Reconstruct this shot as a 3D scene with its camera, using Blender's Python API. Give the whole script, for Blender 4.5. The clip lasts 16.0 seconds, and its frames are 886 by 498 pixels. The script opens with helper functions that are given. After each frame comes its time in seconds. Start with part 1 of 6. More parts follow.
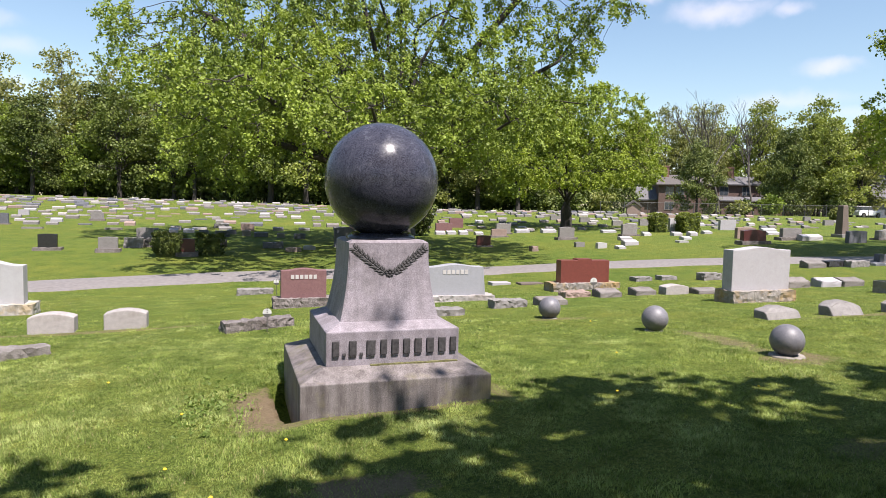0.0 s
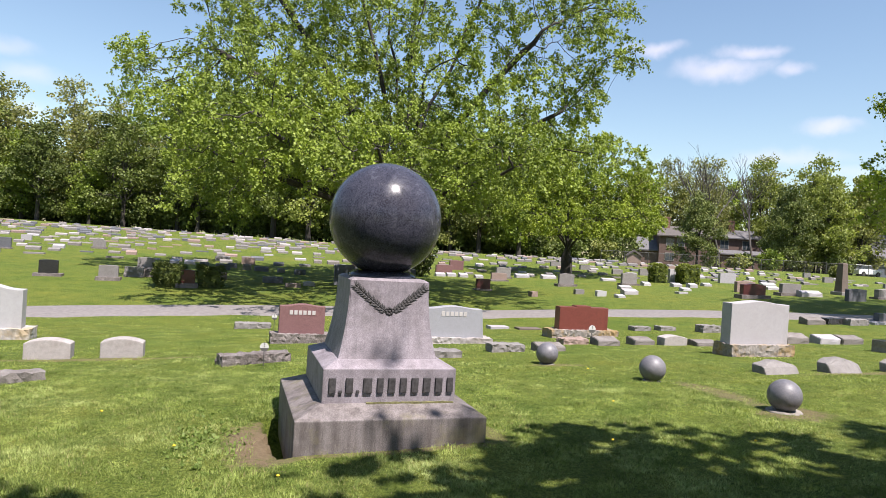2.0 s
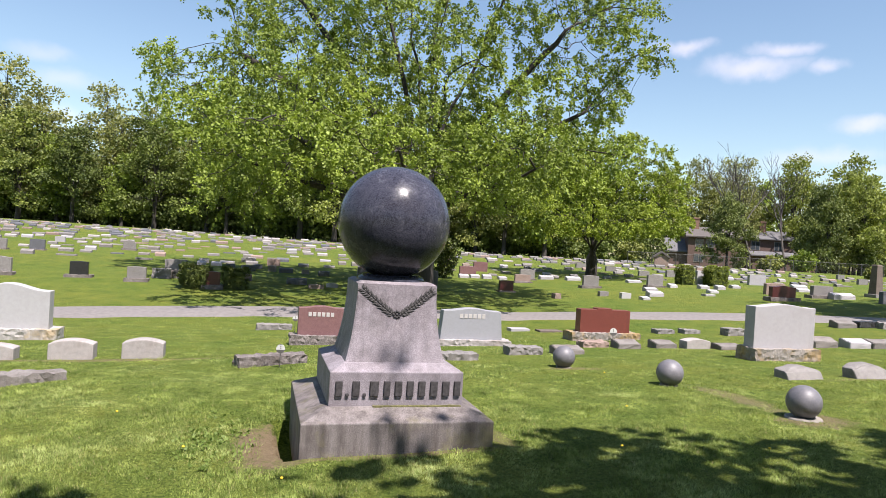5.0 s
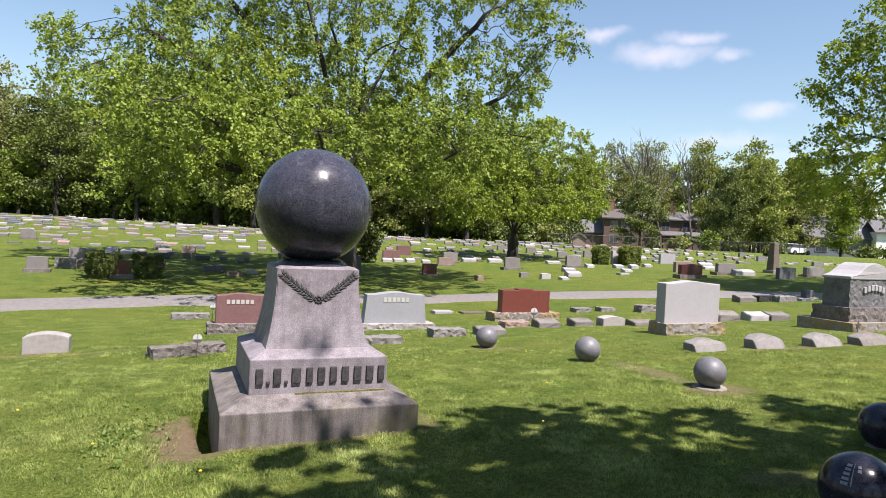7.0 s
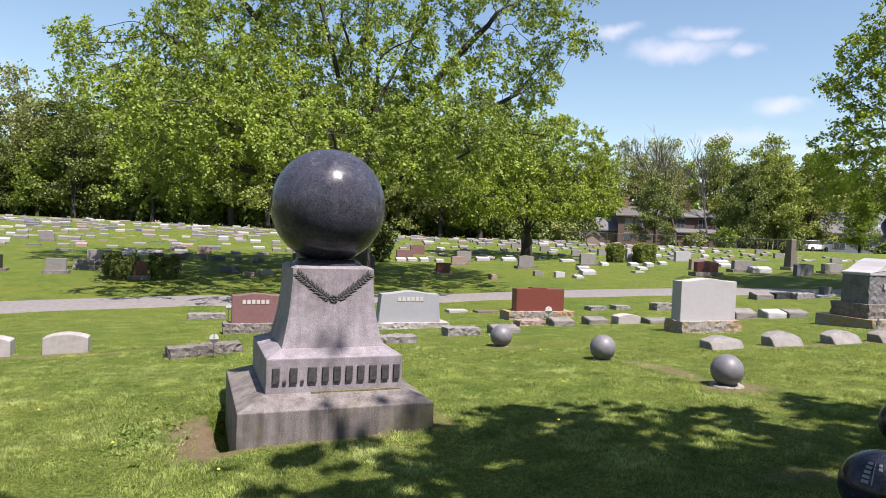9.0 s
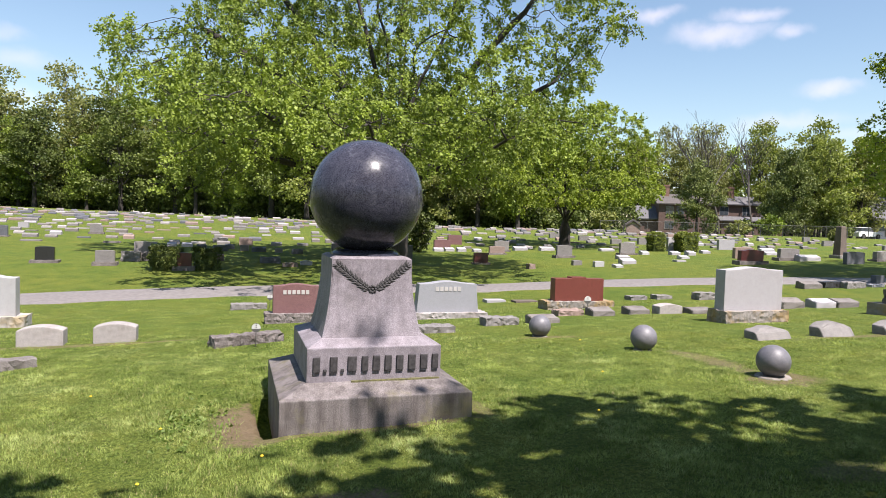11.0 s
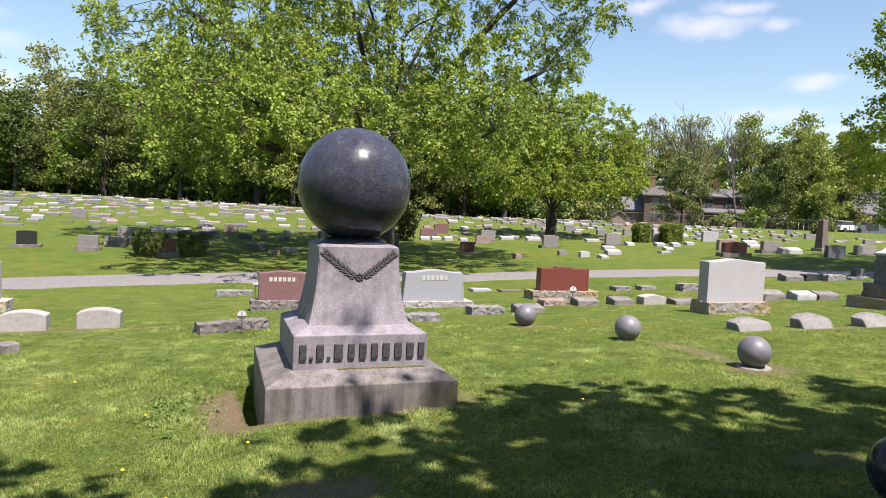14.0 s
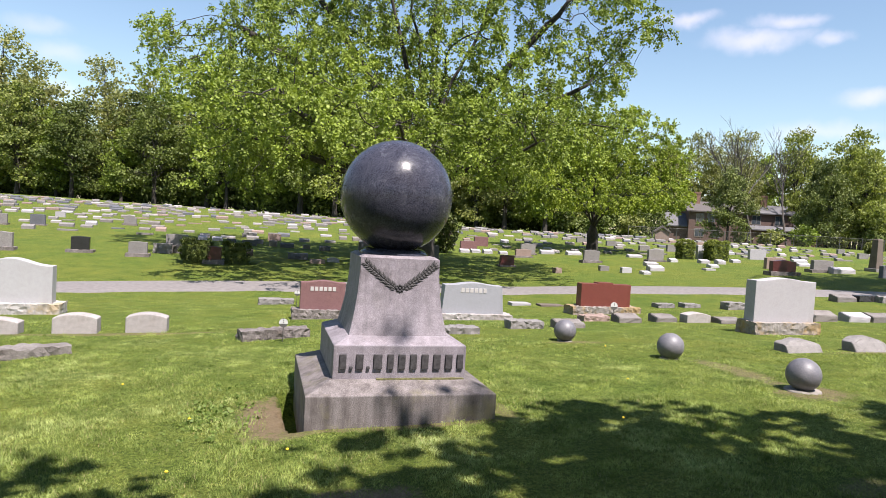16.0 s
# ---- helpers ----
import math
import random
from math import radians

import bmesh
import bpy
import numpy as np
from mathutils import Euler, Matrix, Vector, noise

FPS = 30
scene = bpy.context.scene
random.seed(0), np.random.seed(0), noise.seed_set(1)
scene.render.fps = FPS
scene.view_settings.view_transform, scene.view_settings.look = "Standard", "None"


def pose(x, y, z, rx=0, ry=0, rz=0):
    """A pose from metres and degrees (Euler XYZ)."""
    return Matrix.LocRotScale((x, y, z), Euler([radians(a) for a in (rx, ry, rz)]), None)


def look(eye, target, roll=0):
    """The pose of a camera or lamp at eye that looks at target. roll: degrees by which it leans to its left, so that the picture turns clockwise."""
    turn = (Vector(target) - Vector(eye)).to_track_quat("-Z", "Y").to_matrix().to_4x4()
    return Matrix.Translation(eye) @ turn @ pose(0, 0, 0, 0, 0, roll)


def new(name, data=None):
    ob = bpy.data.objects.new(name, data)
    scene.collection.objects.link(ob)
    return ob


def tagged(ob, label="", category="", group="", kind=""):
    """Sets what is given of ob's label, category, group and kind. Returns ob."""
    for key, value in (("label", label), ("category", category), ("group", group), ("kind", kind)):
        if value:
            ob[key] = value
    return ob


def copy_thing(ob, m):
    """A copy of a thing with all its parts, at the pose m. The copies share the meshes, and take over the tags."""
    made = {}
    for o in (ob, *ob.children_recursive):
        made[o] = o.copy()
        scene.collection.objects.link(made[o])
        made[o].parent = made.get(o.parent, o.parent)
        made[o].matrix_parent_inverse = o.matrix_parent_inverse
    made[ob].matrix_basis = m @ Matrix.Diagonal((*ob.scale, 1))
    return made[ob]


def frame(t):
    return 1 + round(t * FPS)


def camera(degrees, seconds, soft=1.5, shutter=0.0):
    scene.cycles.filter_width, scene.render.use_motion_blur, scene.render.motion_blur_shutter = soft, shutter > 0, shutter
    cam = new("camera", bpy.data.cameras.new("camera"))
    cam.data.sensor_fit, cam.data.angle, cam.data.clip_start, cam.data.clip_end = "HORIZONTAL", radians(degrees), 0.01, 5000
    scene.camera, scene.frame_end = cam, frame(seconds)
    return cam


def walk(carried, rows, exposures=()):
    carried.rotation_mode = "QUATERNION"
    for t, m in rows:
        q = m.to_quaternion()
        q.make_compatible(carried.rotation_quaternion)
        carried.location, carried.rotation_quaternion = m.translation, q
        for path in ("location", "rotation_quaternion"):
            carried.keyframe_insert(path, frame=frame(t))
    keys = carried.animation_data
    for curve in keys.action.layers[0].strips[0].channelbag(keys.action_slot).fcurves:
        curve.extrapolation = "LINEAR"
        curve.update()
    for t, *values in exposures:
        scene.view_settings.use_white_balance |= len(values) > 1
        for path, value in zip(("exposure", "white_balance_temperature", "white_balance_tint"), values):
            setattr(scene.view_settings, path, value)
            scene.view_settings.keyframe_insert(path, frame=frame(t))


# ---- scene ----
cam = camera(68.29, 16.0, soft=0.85)

PATH = [
    (0, (-1.244, -4.835, 1.629), (-0.627, -2.937, 1.492), 1.2),
    (0.5, (-1.232, -4.844, 1.623), (-0.551, -2.967, 1.518), 2.2),
    (1, (-1.253, -4.862, 1.624), (-0.498, -3.011, 1.544), 2.6),
    (1.5, (-1.298, -4.872, 1.625), (-0.562, -3.013, 1.576), 2.9),
    (2, (-1.27, -4.883, 1.622), (-0.657, -2.98, 1.613), 3.5),
    (2.5, (-1.184, -4.909, 1.64), (-0.692, -2.971, 1.616), 3.7),
    (3, (-1.148, -4.918, 1.638), (-0.667, -2.977, 1.607), 3.7),
    (5.5, (-1.115, -4.916, 1.651), (-0.532, -3.003, 1.644), 3.3),
    (6, (-1.12, -4.909, 1.644), (-0.469, -3.018, 1.627), 3.1),
    (6.5, (-1.103, -4.911, 1.642), (-0.382, -3.047, 1.607), 2.8),
    (7, (-1.1, -4.903, 1.642), (-0.341, -3.053, 1.595), 2.7),
    (7.5, (-1.096, -4.896, 1.643), (-0.332, -3.049, 1.595), 2.6),
    (8, (-1.1, -4.906, 1.641), (-0.345, -3.055, 1.591), 2.4),
    (10.5, (-1.112, -4.905, 1.639), (-0.469, -3.012, 1.572), 2.1),
    (11, (-1.109, -4.895, 1.637), (-0.495, -2.993, 1.551), 1.8),
    (11.5, (-1.119, -4.892, 1.639), (-0.523, -2.986, 1.536), 1.8),
    (12, (-1.128, -4.904, 1.643), (-0.549, -2.993, 1.527), 2.0),
    (12.5, (-1.122, -4.902, 1.642), (-0.542, -2.992, 1.526), 2.1),
    (13, (-1.107, -4.906, 1.642), (-0.5, -3.005, 1.519), 2.4),
    (13.5, (-1.109, -4.906, 1.64), (-0.457, -3.019, 1.518), 2.5),
    (14, (-1.121, -4.909, 1.641), (-0.467, -3.022, 1.522), 2.5),
    (14.5, (-1.133, -4.911, 1.641), (-0.504, -3.016, 1.526), 2.7),
    (15, (-1.137, -4.91, 1.639), (-0.537, -3.005, 1.537), 2.8),
    (15.5, (-1.146, -4.905, 1.639), (-0.574, -2.991, 1.544), 3.1),
    (16, (-1.135, -4.914, 1.641), (-0.597, -2.99, 1.554), 3.4),
]
walk(cam, [(t, look(eye, target, roll)) for t, eye, target, roll in PATH], exposures=[(0, 1.15, 6380, 17), (1, 1.1, 6380, 17), (2.5, 1.14, 6380, 17), (5.5, 1.15, 6380, 17), (7.5, 1.09, 6380, 17), (10.5, 1.13, 6380, 17), (13, 1.16, 6380, 17), (16, 1.18, 6380, 17)])

# ---- daylight ----
SUN = Vector((0.152, -0.447, 0.881)).normalized()
world = bpy.data.worlds.new("sky")
scene.world = world
world.use_nodes = True
wn, wl = world.node_tree.nodes, world.node_tree.links
sky = wn.new("ShaderNodeTexSky")
sky.sky_type = "NISHITA"
sky.sun_disc = False
sky.sun_elevation = math.asin(SUN.z)
sky.sun_rotation = math.atan2(SUN.x, SUN.y)
sky.air_density, sky.dust_density, sky.ozone_density = 1.2, 0.4, 0.35
bg = wn["Background"]
bg.inputs[1].default_value = 0.073


def sky_clouds():
    """A few small fair-weather clouds."""
    co = wn.new("ShaderNodeTexCoord")
    no = wn.new("ShaderNodeTexNoise")
    no.inputs["Scale"].default_value, no.inputs["Detail"].default_value = 14.0, 6.0
    wl.new(co.outputs["Generated"], no.inputs["Vector"])
    sub = wn.new("ShaderNodeVectorMath")
    sub.operation = "MULTIPLY_ADD"
    sub.inputs[1].default_value, sub.inputs[2].default_value = (0.11, 0.11, 0.05), (-0.055, -0.055, -0.025)
    wl.new(no.outputs["Color"], sub.inputs[0])
    add = wn.new("ShaderNodeVectorMath")
    add.operation = "ADD"
    wl.new(co.outputs["Generated"], add.inputs[0])
    wl.new(sub.outputs[0], add.inputs[1])
    total = None
    for d, wide, tall, strength in CLOUDS:
        v = wn.new("ShaderNodeVectorMath")
        v.operation = "SUBTRACT"
        v.inputs[1].default_value = Vector(d).normalized()
        wl.new(add.outputs[0], v.inputs[0])
        sc = wn.new("ShaderNodeVectorMath")
        sc.operation = "MULTIPLY"
        sc.inputs[1].default_value = (1 / wide, 1 / wide, 1 / tall)
        wl.new(v.outputs[0], sc.inputs[0])
        ln = wn.new("ShaderNodeVectorMath")
        ln.operation = "LENGTH"
        wl.new(sc.outputs[0], ln.inputs[0])
        mr = wn.new("ShaderNodeMapRange")
        mr.interpolation_type = "SMOOTHSTEP"
        mr.inputs[1].default_value, mr.inputs[2].default_value = 1.3, 0.0
        mr.inputs[3].default_value, mr.inputs[4].default_value = 0.0, strength
        wl.new(ln.outputs[1], mr.inputs[0])
        if total is None:
            total = mr.outputs[0]
        else:
            m = wn.new("ShaderNodeMath")
            m.operation = "MAXIMUM"
            wl.new(total, m.inputs[0])
            wl.new(mr.outputs[0], m.inputs[1])
            total = m.outputs[0]
    mix = wn.new("ShaderNodeMix")
    mix.data_type = "RGBA"
    wl.new(total, mix.inputs[0])
    tone = wn.new("ShaderNodeMix")
    tone.data_type, tone.blend_type = "RGBA", "MULTIPLY"
    tone.inputs[0].default_value, tone.inputs[7].default_value = 1.0, (1.0, 1.05, 1.03, 1)
    wl.new(sky.outputs[0], tone.inputs[6])
    wl.new(tone.outputs[2], mix.inputs[6])
    mix.inputs[7].default_value = (7.2, 6.9, 7.4, 1)
    wl.new(mix.outputs[2], bg.inputs[0])


CLOUDS = [
    ((0.547, 0.784, 0.293), 0.044, 0.011, 0.64),
    ((0.619, 0.739, 0.265), 0.068, 0.014, 0.60),
    ((0.645, 0.710, 0.283), 0.045, 0.012, 0.60),
    ((0.680, 0.687, 0.257), 0.034, 0.010, 0.48),
    ((0.727, 0.662, 0.183), 0.047, 0.011, 0.56),
    ((0.697, 0.701, 0.148), 0.100, 0.014, 0.32),
    ((-0.259, 0.949, 0.181), 0.054, 0.014, 0.32),
    ((-0.286, 0.935, 0.209), 0.045, 0.012, 0.28),
    ((-0.256, 0.957, 0.139), 0.054, 0.014, 0.32),
    ((0.777, 0.618, 0.123), 0.082, 0.012, 0.24),
]
sky_clouds()

sun_data = bpy.data.lights.new("sun", "SUN")
sun_data.energy, sun_data.angle, sun_data.color = 5.0, radians(0.53), (1.0, 0.935, 0.85)
sun_lamp = new("sun", sun_data)
sun_lamp.matrix_world = Matrix.Translation((0, 0, 40)) @ SUN.to_track_quat("Z", "Y").to_matrix().to_4x4()


# ---- materials ----
def material(name):
    m = bpy.data.materials.new(name)
    m.use_nodes = True
    n, l = m.node_tree.nodes, m.node_tree.links
    return m, n, l, n["Principled BSDF"]


def noise_node(n, l, vec, scale, detail=4.0, rough=0.55):
    t = n.new("ShaderNodeTexNoise")
    t.inputs["Scale"].default_value, t.inputs["Detail"].default_value = scale, detail
    t.inputs["Roughness"].default_value = rough
    l.new(vec, t.inputs["Vector"])
    return t


def ramp_node(n, l, fac, stops):
    r = n.new("ShaderNodeValToRGB")
    el = r.color_ramp.elements
    el[0].position, el[0].color = stops[0][0], (*stops[0][1], 1)
    el[1].position, el[1].color = stops[-1][0], (*stops[-1][1], 1)
    for p, c in stops[1:-1]:
        e = el.new(p)
        e.color = (*c, 1)
    l.new(fac, r.inputs[0])
    return r


def mix_node(n, l, fac, a, b, blend="MIX"):
    x = n.new("ShaderNodeMix")
    x.data_type, x.blend_type = "RGBA", blend
    for socket, value in ((x.inputs[0], fac), (x.inputs[6], a), (x.inputs[7], b)):
        if isinstance(value, bpy.types.NodeSocket):
            l.new(value, socket)
        elif isinstance(value, tuple):
            socket.default_value = (*value, 1)
        else:
            socket.default_value = value
    return x.outputs[2]


def bump_node(n, l, height, strength, distance, bsdf):
    b = n.new("ShaderNodeBump")
    b.inputs["Strength"].default_value, b.inputs["Distance"].default_value = strength, distance
    l.new(height, b.inputs["Height"])
    l.new(b.outputs[0], bsdf.inputs["Normal"])


def granite(name, light, dark, stain, rough=0.75, speck=160.0, stain_amount=0.6, bump=0.4, coat=0.0):
    """Speckled stone with broad weathering stains and fine grain."""
    m, n, l, b = material(name)
    co = n.new("ShaderNodeTexCoord").outputs["Object"]
    fine = noise_node(n, l, co, speck, 3.0, 0.7)
    base = ramp_node(n, l, fine.outputs[0], [(0.36, dark), (0.5, tuple((a + c) / 2 for a, c in zip(light, dark))), (0.62, light)]).outputs[0]
    broad = noise_node(n, l, co, 3.1, 6.0, 0.65)
    mask = ramp_node(n, l, broad.outputs[0], [(0.46, (0, 0, 0)), (0.72, (1, 1, 1))]).outputs[0]
    fac = n.new("ShaderNodeMath")
    fac.operation = "MULTIPLY"
    fac.inputs[1].default_value = stain_amount
    l.new(mask, fac.inputs[0])
    col = mix_node(n, l, fac.outputs[0], base, stain, "MULTIPLY")
    mid = noise_node(n, l, co, 17.0, 5.0)
    col = mix_node(n, l, 0.35 if stain_amount > 0.45 else 0.14, col, ramp_node(n, l, mid.outputs[0], [(0.3, (0.45, 0.45, 0.47)), (0.6, (1, 1, 1))]).outputs[0], "MULTIPLY")
    oi = n.new("ShaderNodeObjectInfo")
    col = mix_node(n, l, 0.3, col, ramp_node(n, l, oi.outputs["Random"], [(0.0, (0.6, 0.6, 0.6)), (1.0, (1.15, 1.13, 1.1))]).outputs[0], "MULTIPLY")
    l.new(col, b.inputs["Base Color"])
    b.inputs["Roughness"].default_value = rough
    b.inputs["Coat Weight"].default_value = coat
    b.inputs["Coat Roughness"].default_value = 0.16
    if bump:
        bump_node(n, l, fine.outputs[0], bump, 0.004, b)
    return m


def streaked(m, moss=0.35, runs=0.85, growth=(0.22, 0.20, 0.09), cover=0.52):
    """Adds run-off streaks down the faces, lichen and patchy moss to a stone."""
    n, l = m.node_tree.nodes, m.node_tree.links
    b = n["Principled BSDF"]
    col = b.inputs["Base Color"].links[0].from_socket
    co = n.new("ShaderNodeTexCoord").outputs["Object"]
    mp = n.new("ShaderNodeMapping")
    mp.inputs["Scale"].default_value = (1, 1, 0.06)
    l.new(co, mp.inputs[0])
    st = noise_node(n, l, mp.outputs[0], 9.0, 5.0, 0.7)
    col = mix_node(n, l, runs, col, ramp_node(n, l, st.outputs[0], [(0.38, (0.33, 0.28, 0.25)), (0.5, (0.8, 0.74, 0.71)), (0.62, (1.05, 1.0, 0.98))]).outputs[0], "MULTIPLY")
    mo = noise_node(n, l, co, 2.2, 6.0, 0.7)
    k = n.new("ShaderNodeMath")
    k.operation = "MULTIPLY"
    k.inputs[1].default_value = moss
    l.new(ramp_node(n, l, mo.outputs[0], [(cover, (0, 0, 0)), (cover + 0.14, (1, 1, 1))]).outputs[0], k.inputs[0])
    col = mix_node(n, l, k.outputs[0], col, growth)
    l.new(col, b.inputs["Base Color"])
    return m


def bark_material(name, a, c):
    m, n, l, b = material(name)
    co = n.new("ShaderNodeTexCoord").outputs["Object"]
    mp = n.new("ShaderNodeMapping")
    mp.inputs["Scale"].default_value = (1, 1, 0.18)
    l.new(co, mp.inputs[0])
    t = noise_node(n, l, mp.outputs[0], 22.0, 6.0, 0.7)
    l.new(ramp_node(n, l, t.outputs[0], [(0.3, a), (0.7, c)]).outputs[0], b.inputs["Base Color"])
    b.inputs["Roughness"].default_value = 0.9
    bump_node(n, l, t.outputs[0], 0.7, 0.03, b)
    return m


def leaf_material(name, a, c, through_amount=0.4, clump=0.9):
    """Leaves that vary in tint from clump to clump and leaf to leaf, and let light through."""
    m, n, l, b = material(name)
    g = n.new("ShaderNodeNewGeometry")
    oi = n.new("ShaderNodeObjectInfo")
    co = n.new("ShaderNodeTexCoord").outputs["Object"]
    t = noise_node(n, l, co, clump, 3.0, 0.6)
    wide = n.new("ShaderNodeMapRange")
    wide.inputs[1].default_value, wide.inputs[2].default_value = 0.3, 0.7
    l.new(t.outputs[0], wide.inputs[0])
    total = None
    for socket, k in ((wide.outputs[0], 0.57), (g.outputs["Random Per Island"], 0.26), (oi.outputs["Random"], 0.17)):
        x = n.new("ShaderNodeMath")
        x.operation = "MULTIPLY_ADD"
        x.inputs[1].default_value, x.inputs[2].default_value = k, 0.0
        l.new(socket, x.inputs[0])
        if total is not None:
            l.new(total, x.inputs[2])
        total = x.outputs[0]
    col = ramp_node(n, l, total, [(0.05, a), (0.95, c)]).outputs[0]
    l.new(col, b.inputs["Base Color"])
    b.inputs["Roughness"].default_value = 0.55
    b.inputs["Specular IOR Level"].default_value = 0.25
    tr = n.new("ShaderNodeBsdfTranslucent")
    bright = mix_node(n, l, 1.0, col, (1.25, 1.3, 0.55), "MULTIPLY")
    l.new(bright, tr.inputs[0])
    mx = n.new("ShaderNodeMixShader")
    mx.inputs[0].default_value = through_amount
    l.new(b.outputs[0], mx.inputs[1])
    l.new(tr.outputs[0], mx.inputs[2])
    l.new(mx.outputs[0], n["Material Output"].inputs[0])
    return m


def plain(name, colour, rough=0.6, metal=0.0, spread=0.15, scale=6.0):
    m, n, l, b = material(name)
    co = n.new("ShaderNodeTexCoord").outputs["Object"]
    t = noise_node(n, l, co, scale, 5.0)
    lo, hi = tuple(v * (1 - spread) for v in colour), tuple(min(1, v * (1 + spread)) for v in colour)
    l.new(ramp_node(n, l, t.outputs[0], [(0.3, lo), (0.7, hi)]).outputs[0], b.inputs["Base Color"])
    b.inputs["Roughness"].default_value, b.inputs["Metallic"].default_value = rough, metal
    return m


MONUMENT_STONE = streaked(granite("weathered_grey_granite", (0.30, 0.275, 0.31), (0.175, 0.16, 0.182), (0.45, 0.43, 0.42), 0.7, 110.0, 0.75), 0.4, 0.35, (0.12, 0.11, 0.105), 0.56)
BASE_STONE = streaked(granite("stained_grey_granite", (0.255, 0.237, 0.238), (0.135, 0.122, 0.122), (0.42, 0.38, 0.34), 0.75, 110.0, 0.8), 0.5, 0.7, (0.165, 0.1518, 0.066), 0.5)
STAINED_BASE = streaked(granite("lichen_stained_granite", (0.3102, 0.2904, 0.2706), (0.1914, 0.1782, 0.165), (0.62, 0.5, 0.38), 0.85, 90.0, 0.7, 0.7), 0.7, 0.3, (0.2772, 0.1782, 0.0495), 0.47)
BALL_STONE = granite("polished_dark_granite", (0.076, 0.077, 0.106), (0.010, 0.010, 0.016), (0.5, 0.5, 0.55), 0.3, 120.0, 0.7, 0.0, 0.08)
DARK_BALL_STONE = granite("polished_blue_black_granite", (0.0297, 0.0297, 0.0541), (0.0046, 0.0046, 0.0092), (0.5, 0.5, 0.55), 0.22, 120.0, 0.6, 0.0, 0.2)
SMALL_BALL_STONE = granite("dull_grey_granite", (0.19, 0.186, 0.205), (0.108, 0.104, 0.118), (0.5, 0.5, 0.5), 0.5, 110.0, 0.8, 0.1)
for polished in (BALL_STONE, DARK_BALL_STONE):
    # patchy haze where the polish has weathered
    gn, gl = polished.node_tree.nodes, polished.node_tree.links
    gb = gn["Principled BSDF"]
    gco = gn.new("ShaderNodeTexCoord").outputs["Object"]
    haze = noise_node(gn, gl, gco, 9.0, 8.0, 0.75)
    gl.new(ramp_node(gn, gl, haze.outputs[0], [(0.35, (0.13, 0.13, 0.13)), (0.68, (0.32, 0.32, 0.32))]).outputs[0], gb.inputs["Roughness"])
    pale = mix_node(gn, gl, ramp_node(gn, gl, haze.outputs[0], [(0.44, (0, 0, 0)), (0.72, (0.22, 0.22, 0.22))]).outputs[0], gb.inputs["Base Color"].links[0].from_socket, (0.13, 0.13, 0.16))
    gl.new(pale, gb.inputs["Base Color"])
    gb.inputs["Specular IOR Level"].default_value = 0.25
GARLAND = plain("weathered_carving", (0.0495, 0.0462, 0.0475), 0.85, 0.0, 0.45, 60.0)
CARVED = plain("dark_carved_stone", (0.0396, 0.0363, 0.0383), 0.8, 0.0, 0.5, 40.0)
GREY = granite("grey_granite", (0.262, 0.247, 0.24), (0.132, 0.123, 0.118), (0.5, 0.48, 0.46), 0.8)
MONUMENT_GREY = granite("dark_weathered_granite", (0.198, 0.1947, 0.2079), (0.0858, 0.0825, 0.0924), (0.5, 0.48, 0.48), 0.75, 60.0, 0.9, 0.9)
PALE = granite("pale_granite", (0.38, 0.368, 0.39), (0.295, 0.282, 0.298), (0.7, 0.66, 0.62), 0.75, 160.0, 0.35)
PALE_BLUE = granite("pale_blue_grey_granite", (0.325, 0.33, 0.36), (0.245, 0.25, 0.275), (0.7, 0.68, 0.66), 0.7, 160.0, 0.3)
WHITE = granite("white_marble", (0.42, 0.415, 0.43), (0.365, 0.36, 0.37), (0.75, 0.72, 0.68), 0.65, 160.0, 0.3)
STAINED_WHITE = streaked(granite("stained_white_marble", (0.43, 0.42, 0.41), (0.34, 0.33, 0.32), (0.7, 0.62, 0.52), 0.8, 120.0, 0.5), 0.6, 0.3, (0.33, 0.235, 0.1), 0.5)
WEATHERED = granite("weathered_tan_granite", (0.2376, 0.2178, 0.2046), (0.132, 0.1188, 0.1109), (0.5, 0.45, 0.42), 0.9, 70.0, 0.8, 0.8)
WEATHERED_PALE = granite("weathered_pale_granite", (0.385, 0.36, 0.35), (0.27, 0.25, 0.242), (0.62, 0.56, 0.52), 0.85, 120.0, 0.7, 0.4)
MAROON = granite("maroon_granite", (0.10, 0.026, 0.026), (0.04, 0.011, 0.012), (0.75, 0.7, 0.7), 0.3)
ROSE = granite("rose_granite", (0.2376, 0.1254, 0.1254), (0.132, 0.066, 0.0726), (0.7, 0.65, 0.65), 0.5)
RED = granite("red_granite", (0.1914, 0.0561, 0.0436), (0.099, 0.0251, 0.0211), (0.75, 0.7, 0.7), 0.35)
TAN = granite("tan_granite", (0.3168, 0.2376, 0.2046), (0.198, 0.1386, 0.1188), (0.6, 0.55, 0.5), 0.75)
BROWN = granite("brown_stone", (0.165, 0.132, 0.1122), (0.0924, 0.0726, 0.0627), (0.6, 0.55, 0.5), 0.85)
DARK = granite("dark_granite", (0.0594, 0.0561, 0.0594), (0.0198, 0.0198, 0.0231), (0.6, 0.6, 0.6), 0.4)
SLATE = granite("blue_grey_stone", (0.1452, 0.1518, 0.1716), (0.066, 0.066, 0.0792), (0.5, 0.5, 0.5), 0.7)
BLACK = granite("black_granite", (0.033, 0.033, 0.0363), (0.0079, 0.0079, 0.0092), (0.7, 0.7, 0.7), 0.25, 160.0, 0.3, 0.0)
